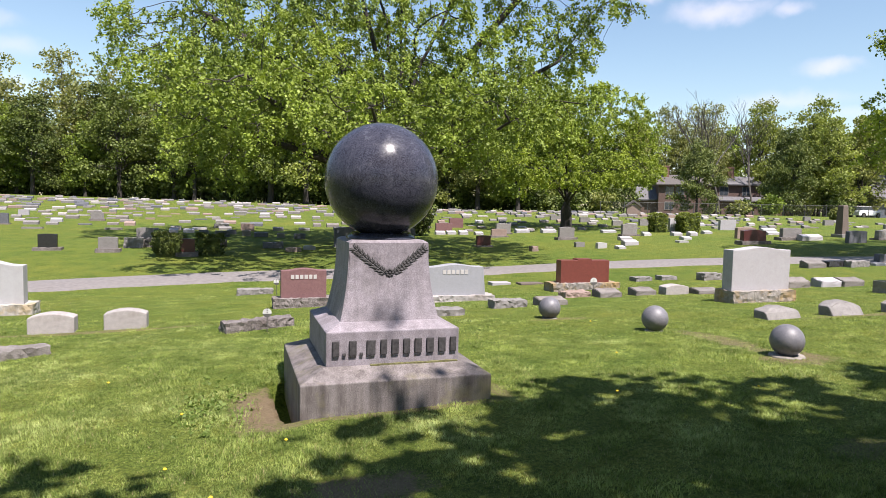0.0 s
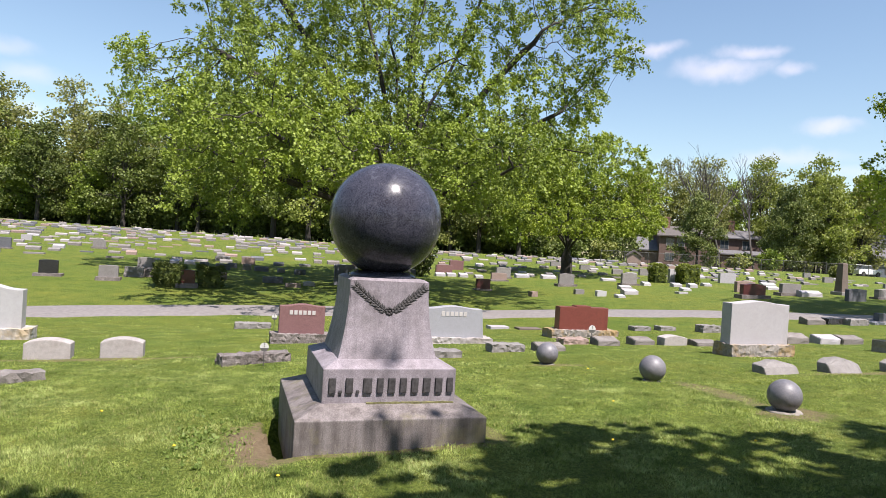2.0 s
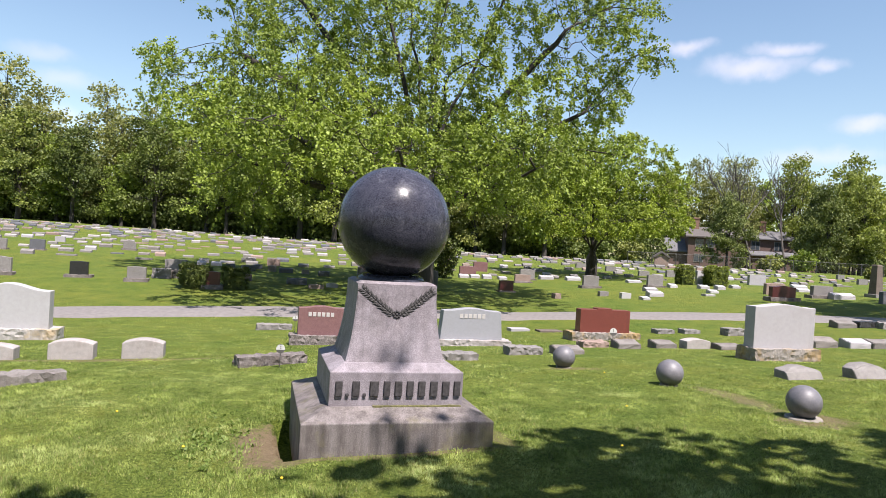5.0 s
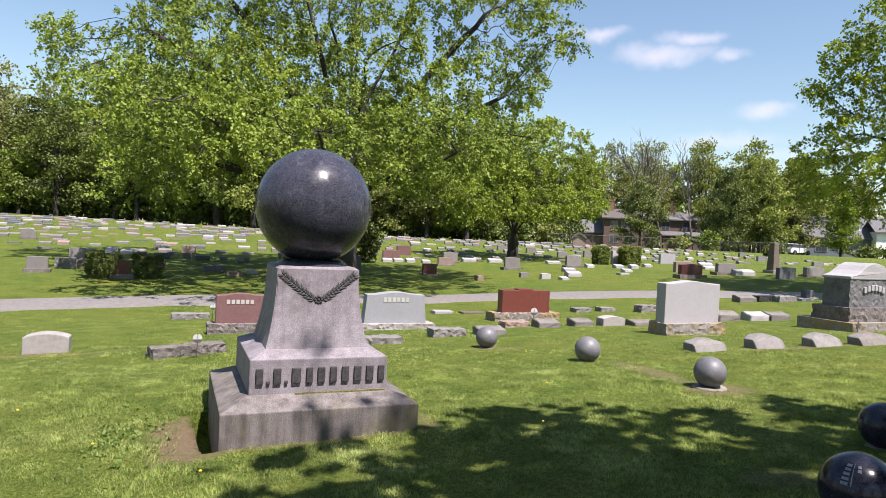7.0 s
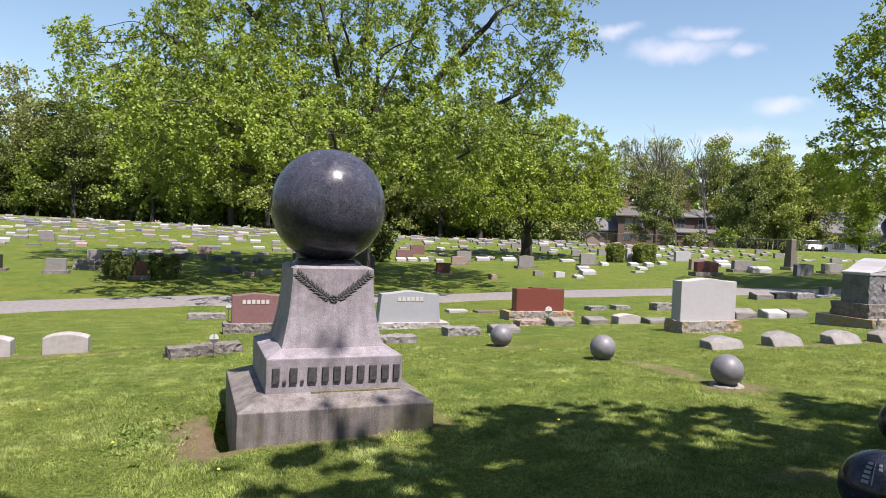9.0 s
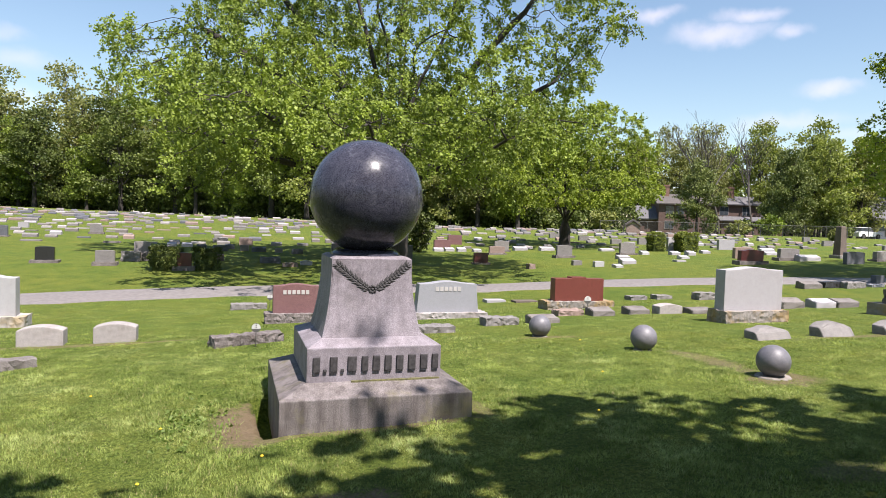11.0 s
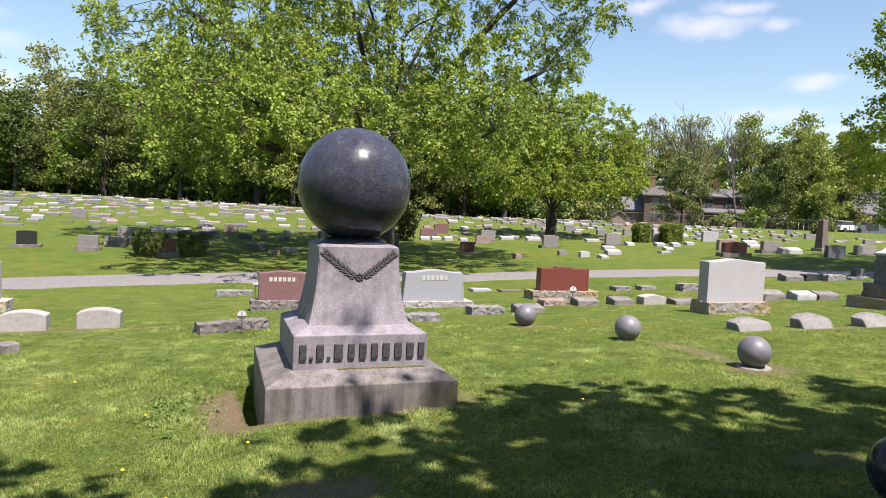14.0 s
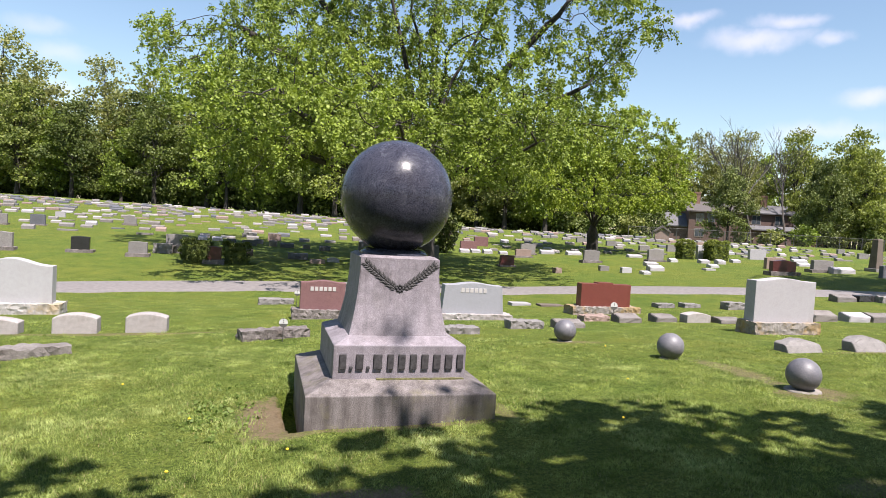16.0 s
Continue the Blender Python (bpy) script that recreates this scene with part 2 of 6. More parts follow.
ROCKFACE = granite("rock_faced_granite", (0.2376, 0.2112, 0.2013), (0.0858, 0.0726, 0.0693), (0.45, 0.40, 0.36), 0.9, 45.0, 0.85, 1.0)
LIGHT_INSET = plain("frosted_lettering", (0.3828, 0.363, 0.3564), 0.8, 0.0, 0.1)
GREY_INSET = plain("dull_lettering", (0.198, 0.198, 0.2244), 0.8, 0.0, 0.3, 60.0)
DARK_INSET = plain("shaded_lettering", (0.0792, 0.0759, 0.0726), 0.8, 0.0, 0.2)
BARK = bark_material("grey_brown_bark", (0.0145, 0.0125, 0.0106), (0.0561, 0.0475, 0.0409))
BARE_BARK = bark_material("pale_grey_bark", (0.036, 0.031, 0.027), (0.095, 0.084, 0.075))
LEAF_BRIGHT = leaf_material("spring_maple_leaf", (0.02, 0.046, 0.0086), (0.31, 0.39, 0.062), 0.28, 0.55)
LEAF_FRESH = leaf_material("fresh_maple_leaf", (0.045, 0.08, 0.011), (0.45, 0.53, 0.075), 0.36, 0.6)
LEAF_DARK = leaf_material("dark_tree_leaf", (0.0092, 0.0211, 0.0046), (0.165, 0.205, 0.043), 0.14, 0.35)
LEAF_MID = leaf_material("mid_green_leaf", (0.025, 0.045, 0.011), (0.335, 0.345, 0.095), 0.22, 0.35)
LEAF_OLIVE = leaf_material("olive_brown_leaf", (0.1, 0.11, 0.045), (0.32, 0.33, 0.12), 0.3, 0.45)
LEAF_DEEP = leaf_material("deep_green_leaf", (0.016, 0.035, 0.01), (0.235, 0.27, 0.08), 0.17, 0.5)
LEAF_GARDEN = leaf_material("garden_tree_leaf", (0.03, 0.055, 0.014), (0.35, 0.39, 0.092), 0.3, 0.5)
# one yew in two tones: sunlight and tree shade put into the leaf colour
YEW_SUNLIT = leaf_material("sunlit_yew_leaf", (0.045, 0.068, 0.012), (0.27, 0.31, 0.052), 0.2, 3.0)
YEW_SHADED_DARK = leaf_material("shaded_dark_yew_leaf", (0.0092, 0.0185, 0.0053), (0.1254, 0.1551, 0.0277), 0.1, 3.0)
ASPHALT = plain("worn_grey_asphalt", (0.158, 0.144, 0.14), 0.9, 0.0, 0.2, 9.0)
METAL = plain("galvanised_metal", (0.066, 0.0627, 0.0594), 0.6, 0.0, 0.2)
ENAMEL = plain("white_enamel", (0.5, 0.5, 0.49), 0.4, 0.0, 0.08)
SIDING_BROWN = plain("brown_siding", (0.105, 0.066, 0.055), 0.8, 0.0, 0.25)
BRICK = plain("brown_brick", (0.1914, 0.1122, 0.0792), 0.85, 0.0, 0.3, 10.0)
SIDING_BLUE = plain("blue_grey_siding", (0.132, 0.1485, 0.1848), 0.7, 0.0, 0.1)
TRIM_GREY = plain("weathered_grey_trim", (0.22, 0.20, 0.19), 0.7, 0.0, 0.1)
TRIM_WHITE = plain("white_trim", (0.76, 0.76, 0.75), 0.6, 0.0, 0.06)
ROOF_GREY = plain("grey_shingles", (0.1122, 0.1089, 0.1155), 0.9, 0.0, 0.3, 5.0)
ROOF_TAN = plain("weathered_shingles", (0.088, 0.077, 0.072), 0.9, 0.0, 0.25, 5.0)
GLASS_DARK = plain("window_glass", (0.05, 0.06, 0.07), 0.08, 0.0, 0.2)
CAR_WHITE = plain("white_car_paint", (0.80, 0.80, 0.80), 0.25, 0.0, 0.03)
RUBBER = plain("black_rubber", (0.0132, 0.0132, 0.0132), 0.9)
CONCRETE = plain("concrete_pad", (0.198, 0.1782, 0.1584), 0.9, 0.0, 0.3, 12.0)
YELLOW = plain("dandelion_yellow", (0.75, 0.52, 0.02), 0.7, 0.0, 0.1)


def grass_blade_material():
    """Blades that vary one by one, from tuft to tuft and in broad patches, with some dry straw."""
    m = leaf_material("grass_blade", (0.0172, 0.0429, 0.0053), (0.4, 0.475, 0.14), 0.25, 3.2)
    n, l = m.node_tree.nodes, m.node_tree.links
    b = n["Principled BSDF"]
    co = n.new("ShaderNodeTexCoord").outputs["Object"]
    col = b.inputs["Base Color"].links[0].from_socket
    tuft = noise_node(n, l, co, 15.0, 3.0, 0.6)
    col = mix_node(n, l, 0.85, col, ramp_node(n, l, tuft.outputs[0], [(0.32, (0.34, 0.46, 0.36)), (0.5, (0.95, 0.97, 0.95)), (0.68, (1.28, 1.2, 1.25))]).outputs[0], "MULTIPLY")
    pale = noise_node(n, l, co, 0.8, 4.0, 0.65)
    col = mix_node(n, l, 1.0, col, ramp_node(n, l, pale.outputs[0], [(0.38, (0.86, 0.9, 0.8)), (0.52, (1.0, 1.0, 1.0)), (0.68, (1.32, 1.26, 1.7))]).outputs[0], "MULTIPLY")
    dry = n.new("ShaderNodeMapRange")
    dry.inputs[1].default_value, dry.inputs[2].default_value = 0.94, 0.96
    l.new(n.new("ShaderNodeNewGeometry").outputs["Random Per Island"], dry.inputs[0])
    l.new(mix_node(n, l, dry.outputs[0], col, (0.33, 0.28, 0.15)), b.inputs["Base Color"])
    b.inputs["Roughness"].default_value = 0.75
    b.inputs["Specular IOR Level"].default_value = 0.15
    return m


def turf_material():
    """Mown turf seen from afar, with paler and darker patches and bare soil round the monument's foot."""
    m, n, l, b = material("mown_turf")
    co = n.new("ShaderNodeTexCoord").outputs["Object"]
    fine = noise_node(n, l, co, 38.0, 6.0, 0.75)
    mid = noise_node(n, l, co, 1.7, 6.0, 0.65)
    broad = noise_node(n, l, co, 0.23, 4.0)
    col = ramp_node(n, l, fine.outputs[0], [(0.32, (0.023, 0.038, 0.006)), (0.5, (0.088, 0.116, 0.019)), (0.69, (0.206, 0.228, 0.051))]).outputs[0]
    col = mix_node(n, l, 0.75, col, ramp_node(n, l, mid.outputs[0], [(0.3, (0.50, 0.70, 0.5)), (0.5, (0.98, 1.0, 0.98)), (0.72, (1.42, 1.22, 1.12))]).outputs[0], "MULTIPLY")
    col = mix_node(n, l, 0.6, col, ramp_node(n, l, broad.outputs[0], [(0.35, (0.8, 0.95, 0.8)), (0.65, (1.2, 1.08, 1.0))]).outputs[0], "MULTIPLY")
    soil = noise_node(n, l, co, 60.0, 5.0, 0.8)
    brown = ramp_node(n, l, soil.outputs[0], [(0.3, (0.099, 0.066, 0.0429)), (0.7, (0.2772, 0.2046, 0.1353))]).outputs[0]
    wob = noise_node(n, l, co, 8.0, 6.0, 0.8)
    total = None
    for cx, cy, rx, ry, k in BARE_SPOTS:
        s = n.new("ShaderNodeVectorMath")
        s.operation = "SUBTRACT"
        s.inputs[1].default_value = (cx, cy, 0)
        l.new(co, s.inputs[0])
        d = n.new("ShaderNodeVectorMath")
        d.operation = "MULTIPLY"
        d.inputs[1].default_value = (1 / rx, 1 / ry, 0)
        l.new(s.outputs[0], d.inputs[0])
        ln = n.new("ShaderNodeVectorMath")
        ln.operation = "LENGTH"
        l.new(d.outputs[0], ln.inputs[0])
        ad = n.new("ShaderNodeMath")
        ad.operation = "MULTIPLY_ADD"
        ad.inputs[1].default_value, ad.inputs[2].default_value = 2.4, -1.2
        l.new(wob.outputs[0], ad.inputs[0])
        su = n.new("ShaderNodeMath")
        l.new(ln.outputs[1], su.inputs[0])
        l.new(ad.outputs[0], su.inputs[1])
        mr = n.new("ShaderNodeMapRange")
        mr.inputs[1].default_value, mr.inputs[2].default_value = 1.05, 0.6
        mr.inputs[3].default_value, mr.inputs[4].default_value = 0.0, k
        l.new(su.outputs[0], mr.inputs[0])
        if total is None:
            total = mr.outputs[0]
        else:
            x = n.new("ShaderNodeMath")
            x.operation = "MAXIMUM"
            l.new(total, x.inputs[0])
            l.new(mr.outputs[0], x.inputs[1])
            total = x.outputs[0]
    col = mix_node(n, l, total, col, brown)
    l.new(col, b.inputs["Base Color"])
    b.inputs["Roughness"].default_value = 0.9
    b.inputs["Specular IOR Level"].default_value = 0.15
    bump_node(n, l, fine.outputs[0], 0.8, 0.05, b)
    return m


# bare soil: centre, half sizes, strength
BARE_SPOTS = [
    (-1.02, 0.45, 0.26, 0.72, 0.9), (-0.95, -0.05, 0.24, 0.14, 0.6), (0.0, -0.03, 0.95, 0.09, 0.6), (0.9, 0.35, 0.11, 0.5, 0.45), (-0.5, -1.3, 0.42, 0.2, 0.8),
    (4.2, 0.25, 0.46, 0.32, 0.7), (3.35, 3.6, 0.5, 0.16, 0.5), (4.15, 1.3, 0.2, 0.85, 0.6), (-3.1, 5.05, 1.9, 0.12, 0.55),
    (2.6, -1.85, 0.35, 0.22, 0.35), (7.8, 2.2, 1.6, 0.14, 0.5),
]
MOSS = plain("yellow_green_moss", (0.105, 0.1, 0.042), 0.95, 0.0, 0.5, 50.0)
TURF = turf_material()
BLADE = grass_blade_material()
WEED = leaf_material("clover_leaf", (0.0792, 0.132, 0.0264), (0.2178, 0.2838, 0.0726), 0.35)


# ---- building blocks ----
def part(name, bm, mat, parent=None, label="", smooth=False):
    """Links a bmesh as one mesh object, under a thing or part when one is given."""
    me = bpy.data.meshes.new(name)
    bm.to_mesh(me)
    bm.free()
    if smooth:
        for p in me.polygons:
            p.use_smooth = True
    me.materials.append(mat)
    ob = new(name, me)
    if parent is not None:
        ob.parent = parent
    if label:
        ob["label"] = label
    return ob


def raw(name, verts, faces, mat, parent=None, label="", smooth=False):
    me = bpy.data.meshes.new(name)
    me.from_pydata(verts, [], faces)
    if smooth:
        me.polygons.foreach_set("use_smooth", [True] * len(me.polygons))
    me.materials.append(mat)
    me.update()
    ob = new(name, me)
    if parent is not None:
        ob.parent = parent
    if label:
        ob["label"] = label
    return ob


def thing(name, m, label, category, group="", kind=""):
    ob = new(name)
    ob.empty_display_size = 0.2
    ob.matrix_basis = m
    return tagged(ob, label, category, group, kind)


def box(bm, x0, x1, y0, y1, z0, z1, bevel=0.0, segments=2):
    r = bmesh.ops.create_cube(bm, size=1.0)
    vs = r["verts"]
    for v in vs:
        v.co = Vector((x0 + (v.co.x + 0.5) * (x1 - x0), y0 + (v.co.y + 0.5) * (y1 - y0), z0 + (v.co.z + 0.5) * (z1 - z0)))
    if bevel:
        es = list({e for v in vs for e in v.link_edges})
        bmesh.ops.bevel(bm, geom=es, offset=bevel, segments=segments, profile=0.6, affect="EDGES")
    return bm


def frustum(bm, rings, bevel=0.0):
    """A four-sided solid from rings of (half x, half y, z)."""
    loops = []
    for hx, hy, z in rings:
        loops.append([bm.verts.new(c) for c in ((-hx, -hy, z), (hx, -hy, z), (hx, hy, z), (-hx, hy, z))])
    for a, c in zip(loops, loops[1:]):
        for i in range(4):
            bm.faces.new((a[i], a[(i + 1) % 4], c[(i + 1) % 4], c[i]))
    bm.faces.new(list(reversed(loops[0])))
    bm.faces.new(loops[-1])
    if bevel:
        bmesh.ops.bevel(bm, geom=bm.edges[:], offset=bevel, segments=2, profile=0.6, affect="EDGES")
    return bm


def prism(bm, outline, y0, y1, bevel=0.0):
    """An outline of (x, z) pushed from y0 to y1."""
    a = [bm.verts.new((x, y0, z)) for x, z in outline]
    c = [bm.verts.new((x, y1, z)) for x, z in outline]
    n = len(outline)
    bm.faces.new(a)
    bm.faces.new(list(reversed(c)))
    for i in range(n):
        bm.faces.new((a[i], c[i], c[(i + 1) % n], a[(i + 1) % n]))
    bmesh.ops.recalc_face_normals(bm, faces=bm.faces[:])
    if bevel:
        es = [e for e in bm.edges if e.calc_face_angle(0) > 0.5]
        bmesh.ops.bevel(bm, geom=es, offset=bevel, segments=2, profile=0.6, affect="EDGES")
    return bm


def roughen(bm, amount, scale=7.0, seed=0.0, keep_top=None):
    """Pitches the faces like split stone."""
    for v in bm.verts:
        if keep_top is not None and v.co.z > keep_top:
            continue
        d = noise.noise_vector(v.co * scale + Vector((seed, seed * 1.7, 0))) + 0.55 * noise.noise_vector(v.co * scale * 2.7 + Vector((seed, 0, seed)))
        v.co += d * amount
    return bm


def rough_box(bm, x0, x1, y0, y1, z0, z1, cell, amount, seed=0.0, keep_top=None):
    """A box cut into cells and pitched like split stone."""
    nx, ny, nz = (max(1, round((c - a) / cell)) for a, c in ((x0, x1), (y0, y1), (z0, z1)))
    grid = {}

    def vert(i, j, k):
        if (i, j, k) not in grid:
            grid[i, j, k] = bm.verts.new((x0 + (x1 - x0) * i / nx, y0 + (y1 - y0) * j / ny, z0 + (z1 - z0) * k / nz))
        return grid[i, j, k]

    for i in range(nx):
        for j in range(ny):
            bm.faces.new([vert(i, j, nz), vert(i + 1, j, nz), vert(i + 1, j + 1, nz), vert(i, j + 1, nz)])
            bm.faces.new([vert(i, j + 1, 0), vert(i + 1, j + 1, 0), vert(i + 1, j, 0), vert(i, j, 0)])
    for i in range(nx):
        for k in range(nz):
            bm.faces.new([vert(i, 0, k), vert(i + 1, 0, k), vert(i + 1, 0, k + 1), vert(i, 0, k + 1)])
            bm.faces.new([vert(i, ny, k + 1), vert(i + 1, ny, k + 1), vert(i + 1, ny, k), vert(i, ny, k)])
    for j in range(ny):
        for k in range(nz):
            bm.faces.new([vert(0, j, k + 1), vert(0, j + 1, k + 1), vert(0, j + 1, k), vert(0, j, k)])
            bm.faces.new([vert(nx, j, k), vert(nx, j + 1, k), vert(nx, j + 1, k + 1), vert(nx, j, k + 1)])
    roughen(bm, amount, 15.0, seed, keep_top)
    bmesh.ops.triangulate(bm, faces=bm.faces[:], quad_method="SHORT_EDGE")
    return bm


def lathe(bm, profile, steps=48, z_off=0.0):
    rows = []
    for r, z in profile:
        if r < 1e-6:
            rows.append([bm.verts.new((0, 0, z + z_off))])
        else:
            rows.append([bm.verts.new((r * math.cos(2 * math.pi * i / steps), r * math.sin(2 * math.pi * i / steps), z + z_off)) for i in range(steps)])
    for a, c in zip(rows, rows[1:]):
        for i in range(steps):
            j = (i + 1) % steps
            if len(a) == 1:
                bm.faces.new((a[0], c[j], c[i]))
            elif len(c) == 1:
                bm.faces.new((a[i], a[j], c[0]))
            else:
                bm.faces.new((a[i], a[j], c[j], c[i]))
    bmesh.ops.recalc_face_normals(bm, faces=bm.faces[:])
    return bm


# ---- ground ----
ORIGIN = np.array((-1.1, -4.9))
AHEAD, ASIDE = np.array((0.3746, 0.9272)), np.array((0.9272, -0.3746))
RISE_AT = (-60, 6, 9, 11.5, 13.5, 17, 22, 28, 34, 42, 55, 75, 100, 400)
RISE = (0.06, 0.06, 0.0, -0.12, -0.3, -0.43, -0.36, -0.16, 0.05, 0.3, 0.75, 1.0, 0.75, 0.75)


def ease(t):
    t = np.clip(t, 0, 1)
    return t * t * (3 - 2 * t)


def ground_z(x, y):
    """The lie of the land: a shallow dip at the road, then a long gentle rise."""
    s = (x - ORIGIN[0]) * AHEAD[0] + (y - ORIGIN[1]) * AHEAD[1]
    w = (x - ORIGIN[0]) * ASIDE[0] + (y - ORIGIN[1]) * ASIDE[1]
    z = sum(np.interp(s + o, RISE_AT, RISE) for o in (-2, -1, 0, 1, 2)) / 5
    fall_left = 0.04 - 0.053 * ease((s - 12) / 10)
    fall_right = 0.04 - 0.03 * ease((s - 26) / 20)
    return z + np.where(w < 0, fall_left * np.maximum(w, -60), fall_right * 14 * np.tanh(np.maximum(w, 0) / 14))


def gz(x, y):
    return float(ground_z(np.float64(x), np.float64(y)))


def place(s, w):
    p = ORIGIN + s * AHEAD + w * ASIDE
    return float(p[0]), float(p[1])


def steps_out(lo, fine_lo, fine_hi, hi, fine, growth):
    a = list(np.arange(fine_lo, fine_hi + 1e-6, fine))
    d = fine
    while a[-1] < hi:
        d *= growth
        a.append(a[-1] + d)
    d = fine
    while a[0] > lo:
        d *= growth
        a.insert(0, a[0] - d)
    return np.array(a)


def build_ground():
    xs, ys = steps_out(-1200, -10, 14, 1200, 0.2, 1.09), steps_out(-1200, -5, 15, 1200, 0.2, 1.09)
    # a narrow washed-out gap beside the monument's foot, sunk deep so it stays shaded
    xs = np.unique(np.concatenate([xs, (-0.94, -0.9, -0.875, -0.85, -0.82, -0.78, -0.74)]))
    ys = np.unique(np.concatenate([ys, np.arange(0.0, 1.5, 0.07)]))
    gx, gy = np.meshgrid(xs, ys)
    z = ground_z(gx, gy)
    near = np.clip(1.6 - np.hypot(gx, gy) / 14, 0, 1)
    wav = 0.012 * np.sin(gx * 2.3 + 1.3 * np.sin(gy * 1.1)) * np.sin(gy * 2.9 + np.sin(gx * 1.7))
    z = z + wav * near
    z = z - 0.03 * np.exp(-((gx + 0.92) / 0.17) ** 4) * np.exp(-((gy - 0.7) / 0.75) ** 4)
    edge = -0.885 + 0.018 * np.sin(gy * 17.0) - 0.03 * gy
    z = z - 0.27 * np.clip((gx - edge) / 0.03, 0, 1) * (gx < -0.5) * np.clip((gy - 0.02) / 0.12, 0, 1) * (gy < 1.45)
    n, m = gx.shape
    verts = np.stack([gx, gy, z], -1).reshape(-1, 3).tolist()
    idx = np.arange(n * m).reshape(n, m)
    faces = np.stack([idx[:-1, :-1], idx[:-1, 1:], idx[1:, 1:], idx[1:, :-1]], -1).reshape(-1, 4).tolist()
    return tagged(raw("ground", verts, faces, TURF, smooth=True), "sunlit mown cemetery lawn with worn and bare patches", "lawn", kind="structure")


build_ground()


def build_road():
    """A narrow cemetery drive across the dip."""
    line = [(-90, 13.9), (-40, 13.85), (-10, 13.85), (2, 13.8), (9, 13.7), (13, 13.1), (17, 12.1), (22, 10.4), (30, 6.8), (45, -2.0), (90, -32)]
    pts = []
    for (x0, y0), (x1, y1) in zip(line, line[1:]):
        k = max(1, int(math.hypot(x1 - x0, y1 - y0) / 0.6))
        pts += [(x0 + (x1 - x0) * i / k, y0 + (y1 - y0) * i / k) for i in range(k)]
    pts = np.array(pts)
    for _ in range(8):
        pts[1:-1] = (pts[:-2] + pts[1:-1] * 2 + pts[2:]) / 4
    d = np.gradient(pts, axis=0)
    d /= np.linalg.norm(d, axis=1)[:, None]
    nrm = np.stack([-d[:, 1], d[:, 0]], 1)
    verts, faces, cols = [], [], 7
    for i, (p, q) in enumerate(zip(pts, nrm)):
        for j in range(cols):
            f = j / (cols - 1) * 2 - 1
            e = 0.07 * noise.noise(Vector((p[0] * 1.3, p[1] * 1.3, j * 7.0))) if abs(f) == 1 else 0
            x, y = p + q * (f * 1.12 + e)
            verts.append((x, y, gz(x, y) + (0.02 + 0.03 * (1 - f * f) if abs(f) < 1 else -0.03)))
    for i in range(len(pts) - 1):
        for j in range(cols - 1):
            a = i * cols + j
            faces.append((a, a + cols, a + cols + 1, a + 1))
    return tagged(raw("road", verts, faces, ASPHALT, smooth=True), "narrow worn pale asphalt cemetery drive", "road", kind="structure")


build_road()


